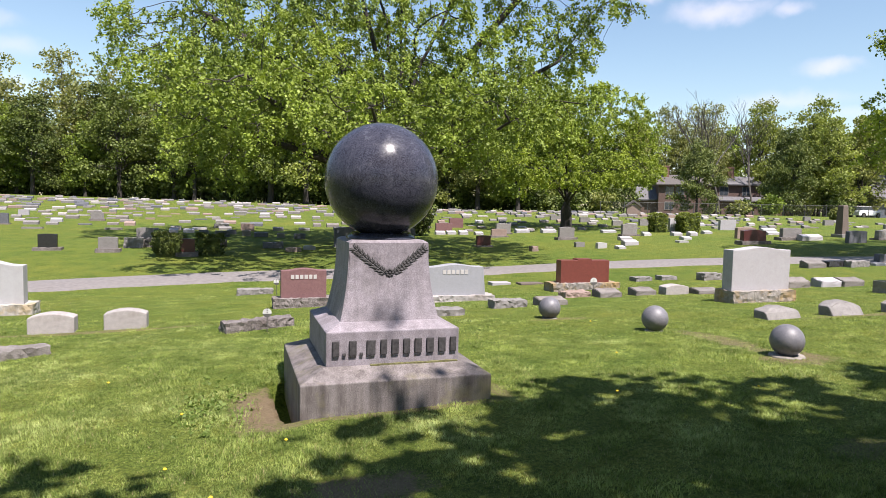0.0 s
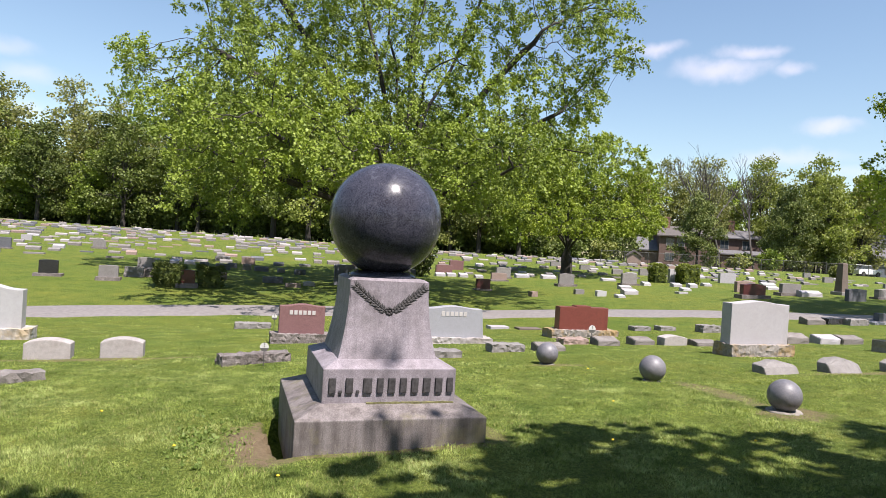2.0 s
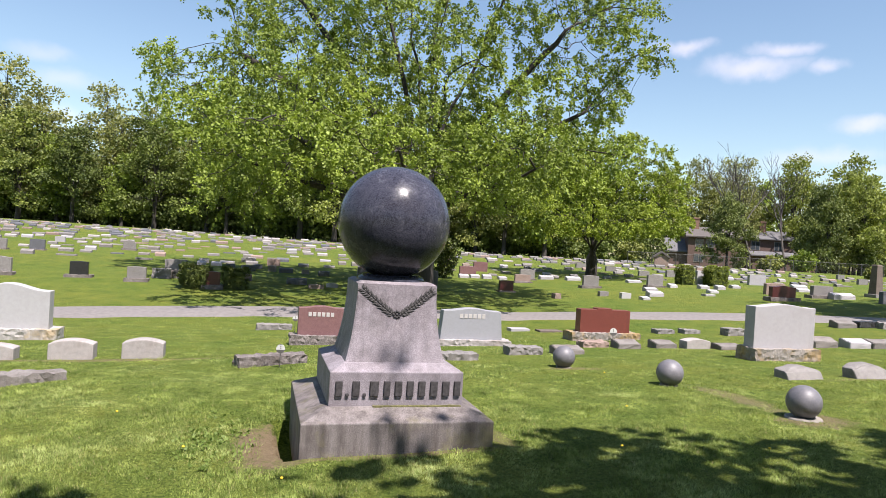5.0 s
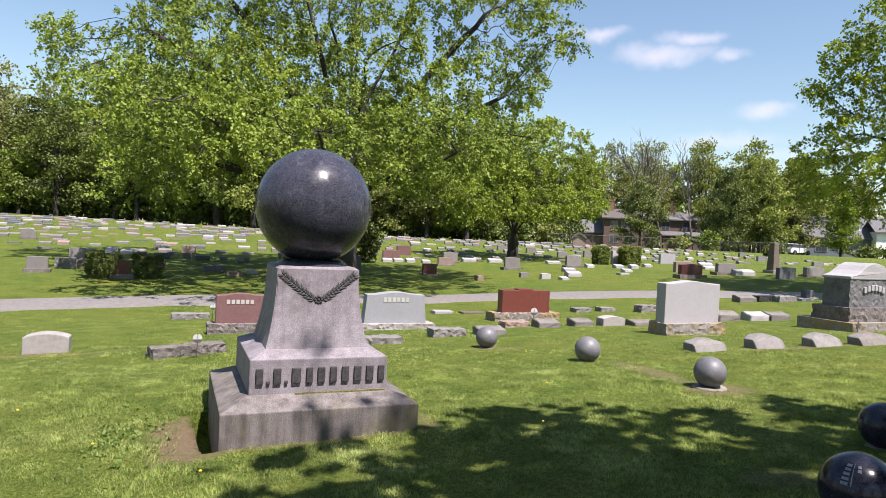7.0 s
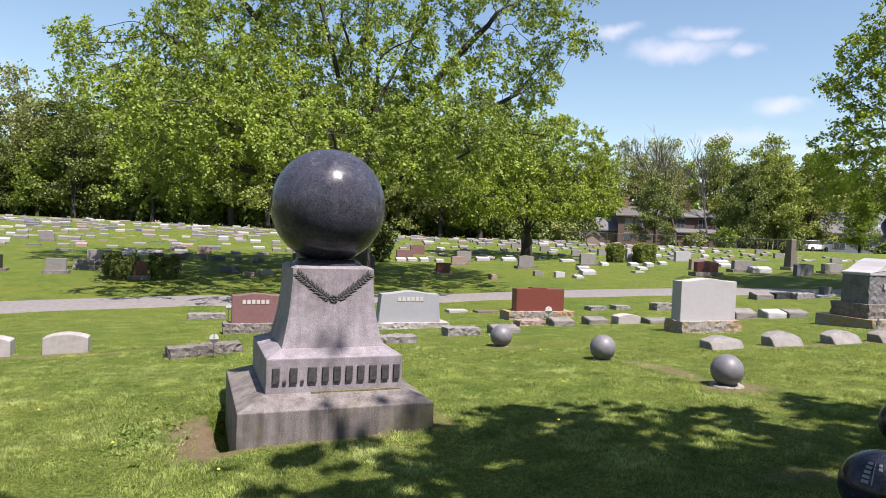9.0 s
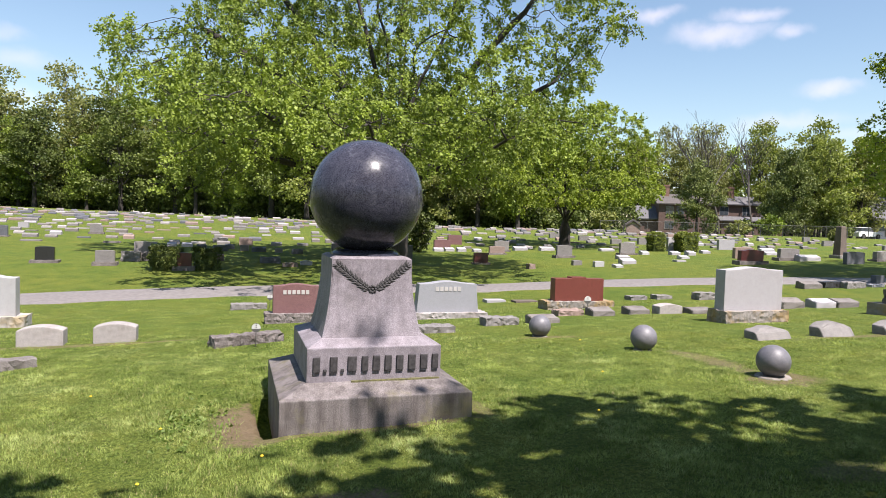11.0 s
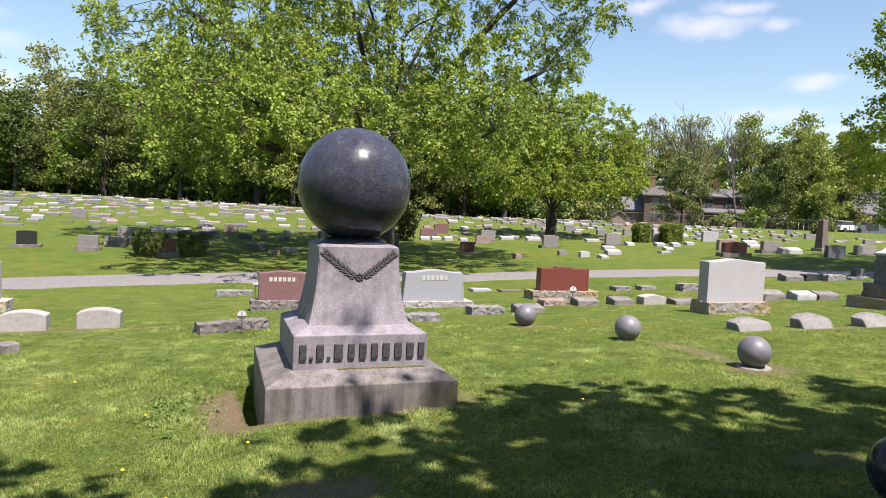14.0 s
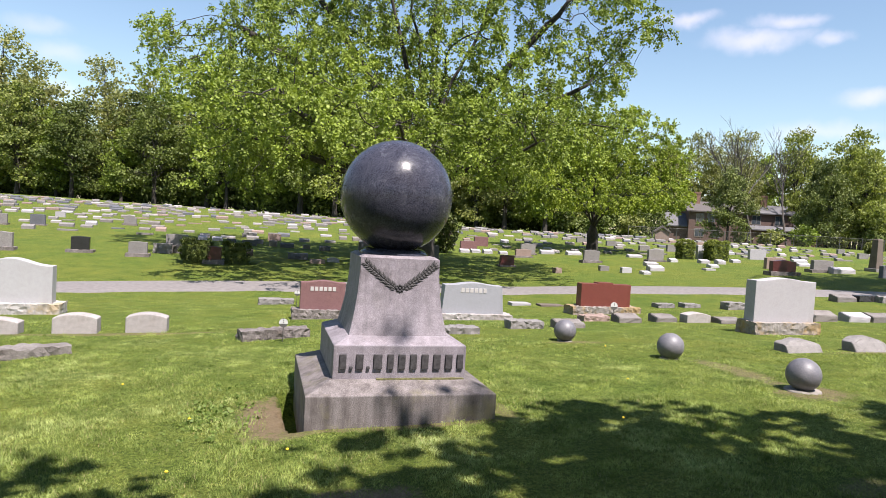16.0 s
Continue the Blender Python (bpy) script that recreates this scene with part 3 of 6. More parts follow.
# ---- the ball monument ----
def ball_monument():
    root = thing("ball_monument", pose(0, 0, 0), "grey granite grave monument topped by a large polished dark ball", "monument")
    cy = 0.755
    c = Matrix.Translation((0, cy, 0))

    def at_centre(bm):
        bmesh.ops.transform(bm, matrix=c, verts=bm.verts[:])
        return bm

    bm = bmesh.new()
    frustum(bm, [(0.763, 0.755, -0.25), (0.763, 0.755, 0.262), (0.56, 0.565, 0.345)], 0.009)
    base = part("base", at_centre(bm), BASE_STONE, root, "stained rock-edged lower base with sloped top")
    bm = bmesh.new()
    frustum(bm, [(0.546, 0.556, 0.33), (0.546, 0.556, 0.614), (0.42, 0.43, 0.668)], 0.008)
    plinth = part("plinth", at_centre(bm), MONUMENT_STONE, root)
    bm = bmesh.new()
    rings = []
    for i in range(11):
        f = i / 10
        h = 0.335 + 0.082 * (1 - f) ** 2.1
        rings.append((h, h + 0.004, 0.655 + f * 0.647))
    rings.append((0.30, 0.304, 1.322))
    frustum(bm, rings)
    bmesh.ops.bevel(bm, geom=[e for e in bm.edges if abs(e.verts[0].co.z - e.verts[1].co.z) > 0.03], offset=0.008, segments=2, affect="EDGES")
    die = part("die", at_centre(bm), MONUMENT_STONE, root, "tapering flared die of pale grey granite")
    bm = bmesh.new()
    lathe(bm, [(0, 1.30), (0.298, 1.30), (0.302, 1.335), (0.285, 1.352), (0.25, 1.375), (0.20, 1.365), (0, 1.35)], 64)
    part("collar", at_centre(bm), BALL_STONE, root, "polished dark ring under the ball", smooth=True)
    bm = bmesh.new()
    bmesh.ops.create_uvsphere(bm, u_segments=128, v_segments=80, radius=0.491)
    bmesh.ops.translate(bm, vec=(0, cy, 1.826), verts=bm.verts[:])
    part("ball", bm, BALL_STONE, root, "polished dark speckled granite ball", smooth=True)
    # the name on the plinth, as plain raised bars
    x, widths = -0.512, (0.083, 0.026, 0.088, 0.026, 0.106, 0.078, 0.088, 0.083, 0.088, 0.092, 0.090, 0.080)
    for i, wd in enumerate(widths):
        small = wd < 0.03
        bm = bmesh.new()
        box(bm, x + wd * (0.0 if small else 0.17), x + wd * (1.0 if small else 0.83), 0.1985 - 0.018, 0.215, 0.425, 0.448 if small else 0.545, 0.006)
        part("name_bar", bm, CARVED, plinth, "dark raised bar")
        x += wd + (0.012 if i in (0, 2) else 0.0105)
    # moss along the joint at the plinth's foot
    bm = bmesh.new()
    rough_box(bm, -0.2, 0.53, 0.178, 0.203, 0.336, 0.352, 0.03, 0.006, 2.0)
    part("moss", bm, MOSS, base, "thin line of yellow-green moss")
    # laurel garland: two sprays that meet at a rosette
    k = 0
    for side in (-1, 1):
        for i in range(13):
            f = i / 12
            px = side * (0.03 + 0.245 * f)
            pz = 1.045 + 0.195 * f ** 1.05
            zf = (pz - 0.655) / 0.647
            yy = 0.755 - (0.339 + 0.082 * (1 - zf) ** 2.1) + 0.002
            for out in (-1.5, -0.7, 0.7, 1.5):
                k += 1
                bm = bmesh.new()
                length, width = (0.068, 0.0125) if abs(out) > 1 else (0.062, 0.011)
                tip = [bm.verts.new(v) for v in ((0, 0, 0), (length * 0.4, -0.005, width), (length, -0.003, 0), (length * 0.4, -0.005, -width), (length * 0.42, -0.012, 0))]
                for p, q in ((0, 1), (1, 2), (2, 3), (3, 0)):
                    bm.faces.new((tip[p], tip[q], tip[4]))
                bm.faces.new((tip[3], tip[2], tip[1], tip[0]))
                bmesh.ops.recalc_face_normals(bm, faces=bm.faces[:])
                ang = math.atan2(0.195, side * 0.245) + out * side * 0.42 + 0.08 * math.sin(k * 2.3)
                bmesh.ops.transform(bm, matrix=Matrix.Translation((px, yy, pz)) @ Matrix.Rotation(-ang, 4, "Y"), verts=bm.verts[:])
                part("laurel_leaf", bm, GARLAND, die)
    for i in range(9):
        bm = bmesh.new()
        a = i * 2 * math.pi / 8
        r = 0.0 if i == 8 else 0.026
        bmesh.ops.create_uvsphere(bm, u_segments=8, v_segments=6, radius=0.013)
        bmesh.ops.translate(bm, vec=(r * math.cos(a), 0.755 - 0.339 - 0.012, 1.055 + r * math.sin(a)), verts=bm.verts[:])
        part("rosette_bead", bm, CARVED, die, smooth=True)
    return root


ball_monument()


def small_ball(x, y, r, label, mat, pad=0.7):
    z = gz(x, y)
    root = thing("stone_ball", pose(x, y, z), label, "grave ball", "balls round the monument")
    bm = bmesh.new()
    bmesh.ops.create_uvsphere(bm, u_segments=56, v_segments=36, radius=r)
    bmesh.ops.translate(bm, vec=(0, 0, r * 0.97), verts=bm.verts[:])
    ball = part("ball", bm, mat, root, smooth=True)
    bm = bmesh.new()
    lathe(bm, [(0, -0.05), (r * pad, -0.05), (r * pad, 0.006), (r * pad * 0.9, 0.012), (0, 0.012)], 28)
    roughen(bm, 0.015, 8.0, x)
    part("pad", bm, CONCRETE, root, "rough concrete pad sunk in the turf", smooth=True)
    return root, ball


small_ball(3.2, 3.72, 0.16, "dull grey granite ball on a sunken pad", SMALL_BALL_STONE)
small_ball(3.87, 2.14, 0.164, "dull grey granite ball on a sunken pad in the grass", SMALL_BALL_STONE)
small_ball(4.17, 0.36, 0.165, "grey granite ball on a concrete pad in bare soil", SMALL_BALL_STONE, 1.05)


def lettered_ball(x, y, r, label, bars):
    root, ball = small_ball(x, y, r, label, DARK_BALL_STONE)
    for az, el, wide, tall in bars:
        # a bar that follows the curve of the ball
        bm = bmesh.new()
        rows = []
        for j in range(3):
            row = []
            for i in range(7):
                a, e = radians(az + (i / 6 - 0.5) * wide), radians(el + (j / 2 - 0.5) * tall)
                d = Vector((math.cos(e) * math.sin(a), -math.cos(e) * math.cos(a), math.sin(e)))
                row.append(bm.verts.new(d * (r + 0.0025) + Vector((0, 0, r * 0.97))))
            rows.append(row)
        for p, q in zip(rows, rows[1:]):
            for i in range(6):
                bm.faces.new((p[i], p[i + 1], q[i + 1], q[i]))
        part("inscription_bar", bm, GREY_INSET, ball, "pale engraved bar")


lettered_ball(3.87, -1.67, 0.172, "dark polished granite ball in the shade", [])
lettered_ball(2.42, -2.5, 0.2, "dark polished granite ball with pale lettering in the shade", [(-77, 20 + 7.5 * i, 11, 5) for i in range(5)] + [(-67, 36, 1.6, 38), (-56, 50, 7, 5), (-56, 43, 7, 5)])


# ---- gravestones ----
MAT_WORDS = {PALE_BLUE.name: "pale blue-grey granite", GREY.name: "grey granite", PALE.name: "pale grey granite", WHITE.name: "white marble", WEATHERED.name: "weathered tan-grey granite", WEATHERED_PALE.name: "weathered pale granite", MAROON.name: "dark maroon granite", ROSE.name: "rose-red granite", RED.name: "polished red granite",
             TAN.name: "tan granite", BROWN.name: "brown stone", DARK.name: "dark granite", SLATE.name: "blue-grey stone", BLACK.name: "black granite"}
STONE_COUNT = [0]


def serp_outline(w, h, rise, z0=0.0):
    pts = [(-w / 2, z0), (w / 2, z0), (w / 2, h - rise)]
    for i in range(11):
        f = i / 10
        x = w / 2 * 0.86 * (1 - 2 * f)
        pts.append((x, h - rise + rise * (0.5 + 0.5 * math.cos(math.pi * (2 * f - 1)))))
    pts.append((-w / 2, h - rise))
    return pts


def arc_outline(w, h, rise, z0=0.0, steps=10):
    pts = [(-w / 2, z0), (w / 2, z0)]
    for i in range(steps + 1):
        f = 1 - 2 * i / steps
        pts.append((w / 2 * f, h - rise + rise * (1 - f * f)))
    return pts


def headstone(style, x, y, w, h, mat, base_h=0.0, base_w=0.0, far=False, yaw=0.0, bars=()):
    """A gravestone facing the drive's near side; the front foot is at (x, y)."""
    STONE_COUNT[0] += 1
    seed = STONE_COUNT[0] * 3.7
    z = gz(x, y)
    word = MAT_WORDS[mat.name]
    m = pose(x, y, z, 0, 0, yaw)
    bev = 0.012 if not far else 0.0
    bm = bmesh.new()
    if base_w:
        root = thing("headstone", m, f"{word} headstone on a rough stone base in the grass", "headstone", "headstones of the cemetery")
        d = min(0.3, max(0.16, w * 0.19))
        by = d + 0.24
        cell = 0.045 if y < 12 else 0.07 if base_w < 1.2 and y < 16 else 0.11
        rough_box(bm, -base_w / 2, base_w / 2, 0, by, -0.12, base_h, cell, 0.019, seed)
        part("base", bm, STAINED_WHITE if mat is WHITE else WEATHERED_PALE if mat is PALE_BLUE else ROCKFACE if mat not in (PALE, RED) else STAINED_BASE, root)
        bm = bmesh.new()
        y0, y1, zb = 0.12, 0.12 + d, base_h - 0.035
        if style == "serp":
            prism(bm, serp_outline(w, h, min(0.05, 0.045 * w), zb) if mat is not WHITE else serp_outline(w, h, 0.12, zb), y0, y1, bev)
        elif style == "round":
            prism(bm, arc_outline(w, h, 0.12 * w + 0.08, zb), y0, y1, bev)
        elif style == "taper":
            o = serp_outline(w * 0.92, h, 0.05, zb)
            o[0], o[1] = (-w / 2, zb), (w / 2, zb)
            prism(bm, o, y0, y1, bev)
        elif style == "step":
            s = w * 0.13
            prism(bm, [(-w / 2, zb), (w / 2, zb), (w / 2, h - 0.035), (s, h - 0.035), (s, h), (-s * 1.3, h), (-s * 1.3, h - 0.03), (-w / 2, h - 0.03)], y0, y1, bev)
        else:
            prism(bm, arc_outline(w, h, 0.02, zb), y0, y1, bev)
        tablet = part("tablet", bm, mat, root)
        for bx, bz, bw, bh in bars:
            bm = bmesh.new()
            box(bm, bx - bw / 2, bx + bw / 2, y0 - 0.006, y0 + 0.01, bz - bh / 2, bz + bh / 2, 0.003)
            part("inscription_bar", bm, LIGHT_INSET, tablet, "pale engraved bar")
        return root
    if style == "oval":
        prism(bm, arc_outline(w, h, 0.13 * h + 0.02, -0.08), 0, 0.26, 0.014)
        words = f"low curved-top {word} grave marker"
    elif style == "bevel":
        d = 0.34 if not far else 0.28
        o = [(0, -0.1), (0, h * 0.62), (d * 0.75, h), (d, h * 0.9), (d, -0.1)]
        va = [bm.verts.new((-w / 2, yy, zz)) for yy, zz in o]
        vb = [bm.verts.new((w / 2, yy, zz)) for yy, zz in o]
        bm.faces.new(va)
        bm.faces.new(list(reversed(vb)))
        for i in range(5):
            j = (i + 1) % 5
            bm.faces.new((va[i], vb[i], vb[j], va[j]))
        bmesh.ops.recalc_face_normals(bm, faces=bm.faces[:])
        if not far:
            bmesh.ops.bevel(bm, geom=bm.edges[:], offset=0.012, segments=2, affect="EDGES")
            bmesh.ops.subdivide_edges(bm, edges=[e for e in bm.edges if e.calc_length() > 0.12], cuts=3, use_grid_fill=True)
            roughen(bm, 0.012, 11.0, seed)
        words = f"low slant-faced {word} grave marker in the grass"
    elif style == "pillow":
        prism(bm, arc_outline(w * 0.96, h * 0.88, 0.34 * h, -0.1, 14), 0, 0.3, 0.02)
        for v in bm.verts:
            v.co.y += max(0.0, v.co.z) * (1.1 if v.co.y < 0.17 else 0.25)
        roughen(bm, 0.012, 9.0, seed)
        words = f"low pillow-topped {word} grave marker in the grass"
    elif style == "rock":
        d = 0.3
        rough_box(bm, -w / 2, w / 2, 0, d, -0.1, h, 0.045 if y < 12 else 0.1, 0.022 if y < 16 else 0.03, seed)
        words = f"low rock-faced {word} grave marker"
    elif style == "flat":
        box(bm, -w / 2, w / 2, 0, 0.32, -0.08, max(h, 0.03), 0.01)
        words = f"flat {word} grave marker set in the turf"
    else:
        prism(bm, arc_outline(w, h, 0.03 * w, -0.1), 0, 0.2, bev)
        words = f"upright {word} headstone standing in the grass"
    ob = part("grave_marker" if style in ("oval", "bevel", "rock", "flat", "pillow") else "headstone", bm, mat)
    ob.matrix_basis = m
    return tagged(ob, words, "headstone" if ob.name.startswith("headstone") else "grave marker", "headstones of the cemetery")


headstone("serp", 0.00, 6.93, 0.81, 0.70, ROSE, 0.17, 1.08, bars=[(-0.2 + 0.08 * i, 0.545, 0.058, 0.075) for i in range(6)])
headstone("taper", 2.87, 6.89, 1.26, 0.71, PALE_BLUE, 0.11, 1.54, bars=[(-0.225 + 0.09 * i, 0.56, 0.066, 0.085) for i in range(6)])
headstone("step", 6.53, 8.30, 1.26, 0.71, RED, 0.16, 1.73)
headstone("serp", 7.77, 4.34, 1.28, 0.97, PALE, 0.20, 1.38)
headstone("serp", -5.29, 7.79, 1.34, 0.97, WHITE, 0.19, 1.65)
headstone("oval", -3.58, 5.15, 0.57, 0.27, WEATHERED_PALE)
headstone("oval", -2.66, 5.16, 0.55, 0.27, WEATHERED_PALE)
headstone("oval", -4.55, 5.11, 0.58, 0.22, WEATHERED_PALE)
headstone("rock", -0.73, 10.30, 0.78, 0.12, GREY)
headstone("rock", 1.87, 4.58, 0.65, 0.10, GREY)
headstone("rock", 3.26, 5.24, 0.60, 0.13, GREY)
headstone("bevel", 4.16, 5.38, 0.52, 0.13, WEATHERED)
headstone("flat", 5.24, 10.26, 0.51, 0.07, PALE)
headstone("flat", 5.98, 10.03, 0.63, 0.04, BROWN)
headstone("rock", 5.35, 6.65, 0.56, 0.11, TAN)
headstone("bevel", 5.98, 6.45, 0.50, 0.15, WEATHERED)
headstone("bevel", 6.84, 6.49, 0.47, 0.15, WEATHERED)
headstone("oval", 7.54, 6.43, 0.56, 0.20, WEATHERED_PALE)
headstone("bevel", 8.20, 6.24, 0.54, 0.11, WEATHERED)
headstone("rock", 8.90, 9.51, 0.48, 0.10, GREY)
headstone("rock", 9.61, 9.42, 0.47, 0.10, GREY)
headstone("rock", 10.61, 8.99, 0.56, 0.18, GREY)
headstone("pillow", 6.13, 2.25, 0.62, 0.18, GREY)
headstone("pillow", 7.24, 2.19, 0.61, 0.22, GREY)
headstone("pillow", 8.33, 2.07, 0.62, 0.21, GREY)
headstone("pillow", 9.36, 2.01, 0.78, 0.20, WEATHERED)
headstone("bevel", 11.04, 6.69, 0.63, 0.23, WEATHERED)
headstone("bevel", 11.92, 6.62, 0.59, 0.20, PALE)
headstone("bevel", 12.58, 6.60, 0.64, 0.19, WEATHERED)
headstone("bevel", 15.49, 10.26, 0.71, 0.21, WEATHERED)
headstone("rock", 16.32, 10.23, 0.83, 0.18, DARK)
headstone("rock", 16.85, 9.98, 0.74, 0.18, GREY)
headstone("flat", 17.86, 10.08, 0.51, 0.07, PALE)
headstone("flatt", 18.70, 10.69, 0.37, 0.28, SLATE)
headstone("serp", -9.62, 20.22, 0.73, 0.65, GREY, 0.13, 0.91)
headstone("flatt", -7.14, 20.05, 0.58, 0.56, BLACK, 0.10, 0.87)
headstone("flatt", -5.19, 19.36, 0.60, 0.52, GREY, 0.12, 0.76)
headstone("rock", -4.58, 20.81, 0.63, 0.36, GREY)
headstone("flatt", -4.24, 21.04, 0.56, 0.71, GREY, 0.29, 0.72)
headstone("serp", -2.62, 18.04, 0.47, 0.60, MAROON, 0.15, 0.69)
headstone("round", -8.20, 34.79, 0.65, 0.57, GREY, 0.10, 0.77)
headstone("flatt", -11.83, 31.58, 0.67, 0.56, SLATE, 0.06, 0.77)
headstone("flatt", -13.28, 31.04, 0.59, 0.55, GREY, 0.08, 0.69)
headstone("flatt", -16.20, 36.18, 0.25, 0.41, SLATE)
headstone("flatt", 10.02, 29.68, 0.95, 0.44, ROSE)
headstone("bevel", 8.99, 27.02, 0.51, 0.20, PALE)
headstone("bevel", 9.65, 27.21, 0.49, 0.20, PALE)
headstone("bevel", 10.26, 27.06, 0.47, 0.23, PALE)
headstone("bevel", 11.10, 26.99, 0.44, 0.18, PALE)
headstone("flatt", 11.61, 32.19, 0.86, 0.58, ROSE)
headstone("serp", 12.54, 27.09, 0.82, 0.60, GREY, 0.09, 0.95)
headstone("flatt", 11.60, 25.43, 0.83, 0.42, TAN, 0.08, 0.99)
headstone("flatt", 9.00, 20.94, 0.62, 0.50, MAROON, 0.07, 0.75)
headstone("bevel", 13.92, 27.73, 0.79, 0.22, PALE)
headstone("bevel", 15.26, 27.20, 0.83, 0.22, PALE)
headstone("serp", 13.86, 22.59, 0.79, 0.61, GREY, 0.11, 1.03)
headstone("flatt", 12.59, 19.21, 0.41, 0.21, GREY)
headstone("flatt", 13.09, 18.33, 0.43, 0.23, WHITE)
headstone("bevel", 13.63, 17.71, 0.35, 0.14, WHITE)
headstone("serp", 17.79, 23.32, 0.85, 0.63, GREY, 0.09, 1.05)
headstone("bevel", 16.11, 21.14, 0.62, 0.18, PALE)
headstone("bevel", 14.84, 18.86, 0.69, 0.24, PALE)
headstone("bevel", 18.38, 26.19, 0.84, 0.16, PALE)
headstone("flatt", 23.11, 32.74, 0.76, 0.34, GREY)
headstone("flatt", 25.03, 32.54, 0.73, 0.46, GREY)
headstone("bevel", 18.72, 23.25, 0.42, 0.20, WHITE)
headstone("bevel", 20.19, 22.79, 0.53, 0.20, PALE)
headstone("bevel", 20.84, 22.40, 0.46, 0.23, PALE)
headstone("bevel", 18.86, 20.39, 0.46, 0.16, WHITE)
headstone("bevel", 22.81, 23.72, 0.50, 0.18, PALE)
headstone("flat", 17.61, 19.06, 0.49, 0.08, PALE)
headstone("flatt", 27.32, 27.40, 1.15, 0.63, PALE)
headstone("flatt", 22.01, 20.18, 1.06, 0.53, TAN)
headstone("serp", 19.76, 17.15, 1.17, 0.63, MAROON, 0.15, 1.51)
headstone("flatt", 23.19, 18.54, 1.09, 0.56, GREY, 0.13, 1.48)
headstone("bevel", 23.93, 18.22, 1.21, 0.29, PALE)
headstone("flatt", 24.57, 16.49, 1.02, 0.54, SLATE)
headstone("serp", 28.11, 17.72, 1.25, 0.49, GREY, 0.08, 1.56)
headstone("bevel", 28.25, 25.11, 0.96, 0.24, WHITE)
headstone("bevel", 25.82, 22.33, 0.80, 0.18, PALE)
headstone("flatt", 41.38, 27.98, 1.02, 0.32, GREY)
headstone("rock", -1.61, 25.43, 0.62, 0.26, SLATE)
headstone("rock", -2.43, 26.53, 0.40, 0.20, SLATE)
headstone("rock", -1.23, 26.66, 0.40, 0.20, SLATE)
headstone("flatt", -0.59, 25.73, 0.37, 0.27, GREY)
headstone("rock", 0.03, 25.37, 0.62, 0.20, SLATE)
headstone("flatt", 0.87, 25.09, 0.33, 0.20, GREY)
headstone("rock", 0.27, 20.64, 0.75, 0.23, SLATE)
headstone("rock", -1.60, 21.25, 0.38, 0.25, BROWN)
headstone("rock", 0.92, 19.42, 0.54, 0.14, TAN)
headstone("oval", 1.57, 20.11, 0.44, 0.17, PALE)
headstone("rock", 1.65, 24.52, 0.47, 0.22, SLATE)
headstone("bevel", -3.77, 27.53, 0.40, 0.20, PALE)
headstone("bevel", -3.11, 27.48, 0.46, 0.20, PALE)
headstone("rock", -1.70, 30.32, 0.72, 0.22, GREY)
headstone("rock", 10.20, 18.55, 0.27, 0.20, TAN)
headstone("flatt", 4.28, 20.94, 3.30, 0.86, SLATE)
headstone("round", 22.28, 25.99, 0.39, 0.78, WHITE)


def family_monument():
    """A rock-faced family monument with a gabled top on two bases."""
    x, y = 12.37, 4.0
    root = thing("family_monument", pose(x, y, gz(x, y)), "grey rock-faced family monument with gabled top on stepped base", "monument")
    bm = bmesh.new()
    rough_box(bm, -0.92, 0.92, 0.0, 1.25, -0.2, 0.17, 0.08, 0.018, 3.0, 0.166)
    part("lower_base", bm, STAINED_BASE, root, "stained rock-faced lower base")
    bm = bmesh.new()
    rough_box(bm, -0.82, 0.82, 0.15, 1.0, 0.16, 0.46, 0.07, 0.028, 5.0, 0.455)
    part("upper_base", bm, ROCKFACE, root)
    bm = bmesh.new()
    rough_box(bm, -0.72, 0.72, 0.24, 0.84, 0.45, 1.05, 0.06, 0.016, 8.0)
    die = part("die", bm, MONUMENT_GREY, root)
    bm = bmesh.new()
    o = [(-0.74, 1.04), (0.74, 1.04), (0.74, 1.10), (0.56, 1.14), (0.4, 1.22), (0.26, 1.32), (0.1, 1.375), (-0.1, 1.375), (-0.26, 1.32), (-0.4, 1.22), (-0.56, 1.14), (-0.74, 1.10)]
    prism(bm, o, 0.22, 0.86, 0.02)
    roughen(bm, 0.012, 8.0, 4.0)
    part("gabled_top", bm, PALE, root, "smooth pale gabled cap")
    for i, bx in enumerate((-0.33, -0.22, -0.11, 0.0, 0.11, 0.22)):
        bm = bmesh.new()
        lift = 0.05 * (1 - ((i - 2.5) / 2.5) ** 2)
        box(bm, bx, bx + 0.085, 0.205, 0.26, 0.76 + lift, 0.88 + lift, 0.01)
        part("inscription_bar", bm, PALE, die, "raised pale bar")
    return root


family_monument()


def grave_star(x, y, h, r):
    root = thing("grave_star", pose(x, y, gz(x, y)), "dark cast metal star marker on a short stake", "grave marker")
    bm = bmesh.new()
    bmesh.ops.create_cone(bm, cap_ends=True, segments=8, radius1=0.007, radius2=0.007, depth=h + 0.1, matrix=Matrix.Translation((0, 0, h / 2 - 0.05)))
    part("stake", bm, METAL, root)
    bm = bmesh.new()
    prism(bm, [((r if i % 2 == 0 else r * 0.45) * math.sin(i * math.pi / 5), h + (r if i % 2 == 0 else r * 0.45) * math.cos(i * math.pi / 5)) for i in range(10)], -0.02, -0.005)
    part("star", bm, METAL, root)


grave_star(11.5, 3.93, 0.14, 0.085)


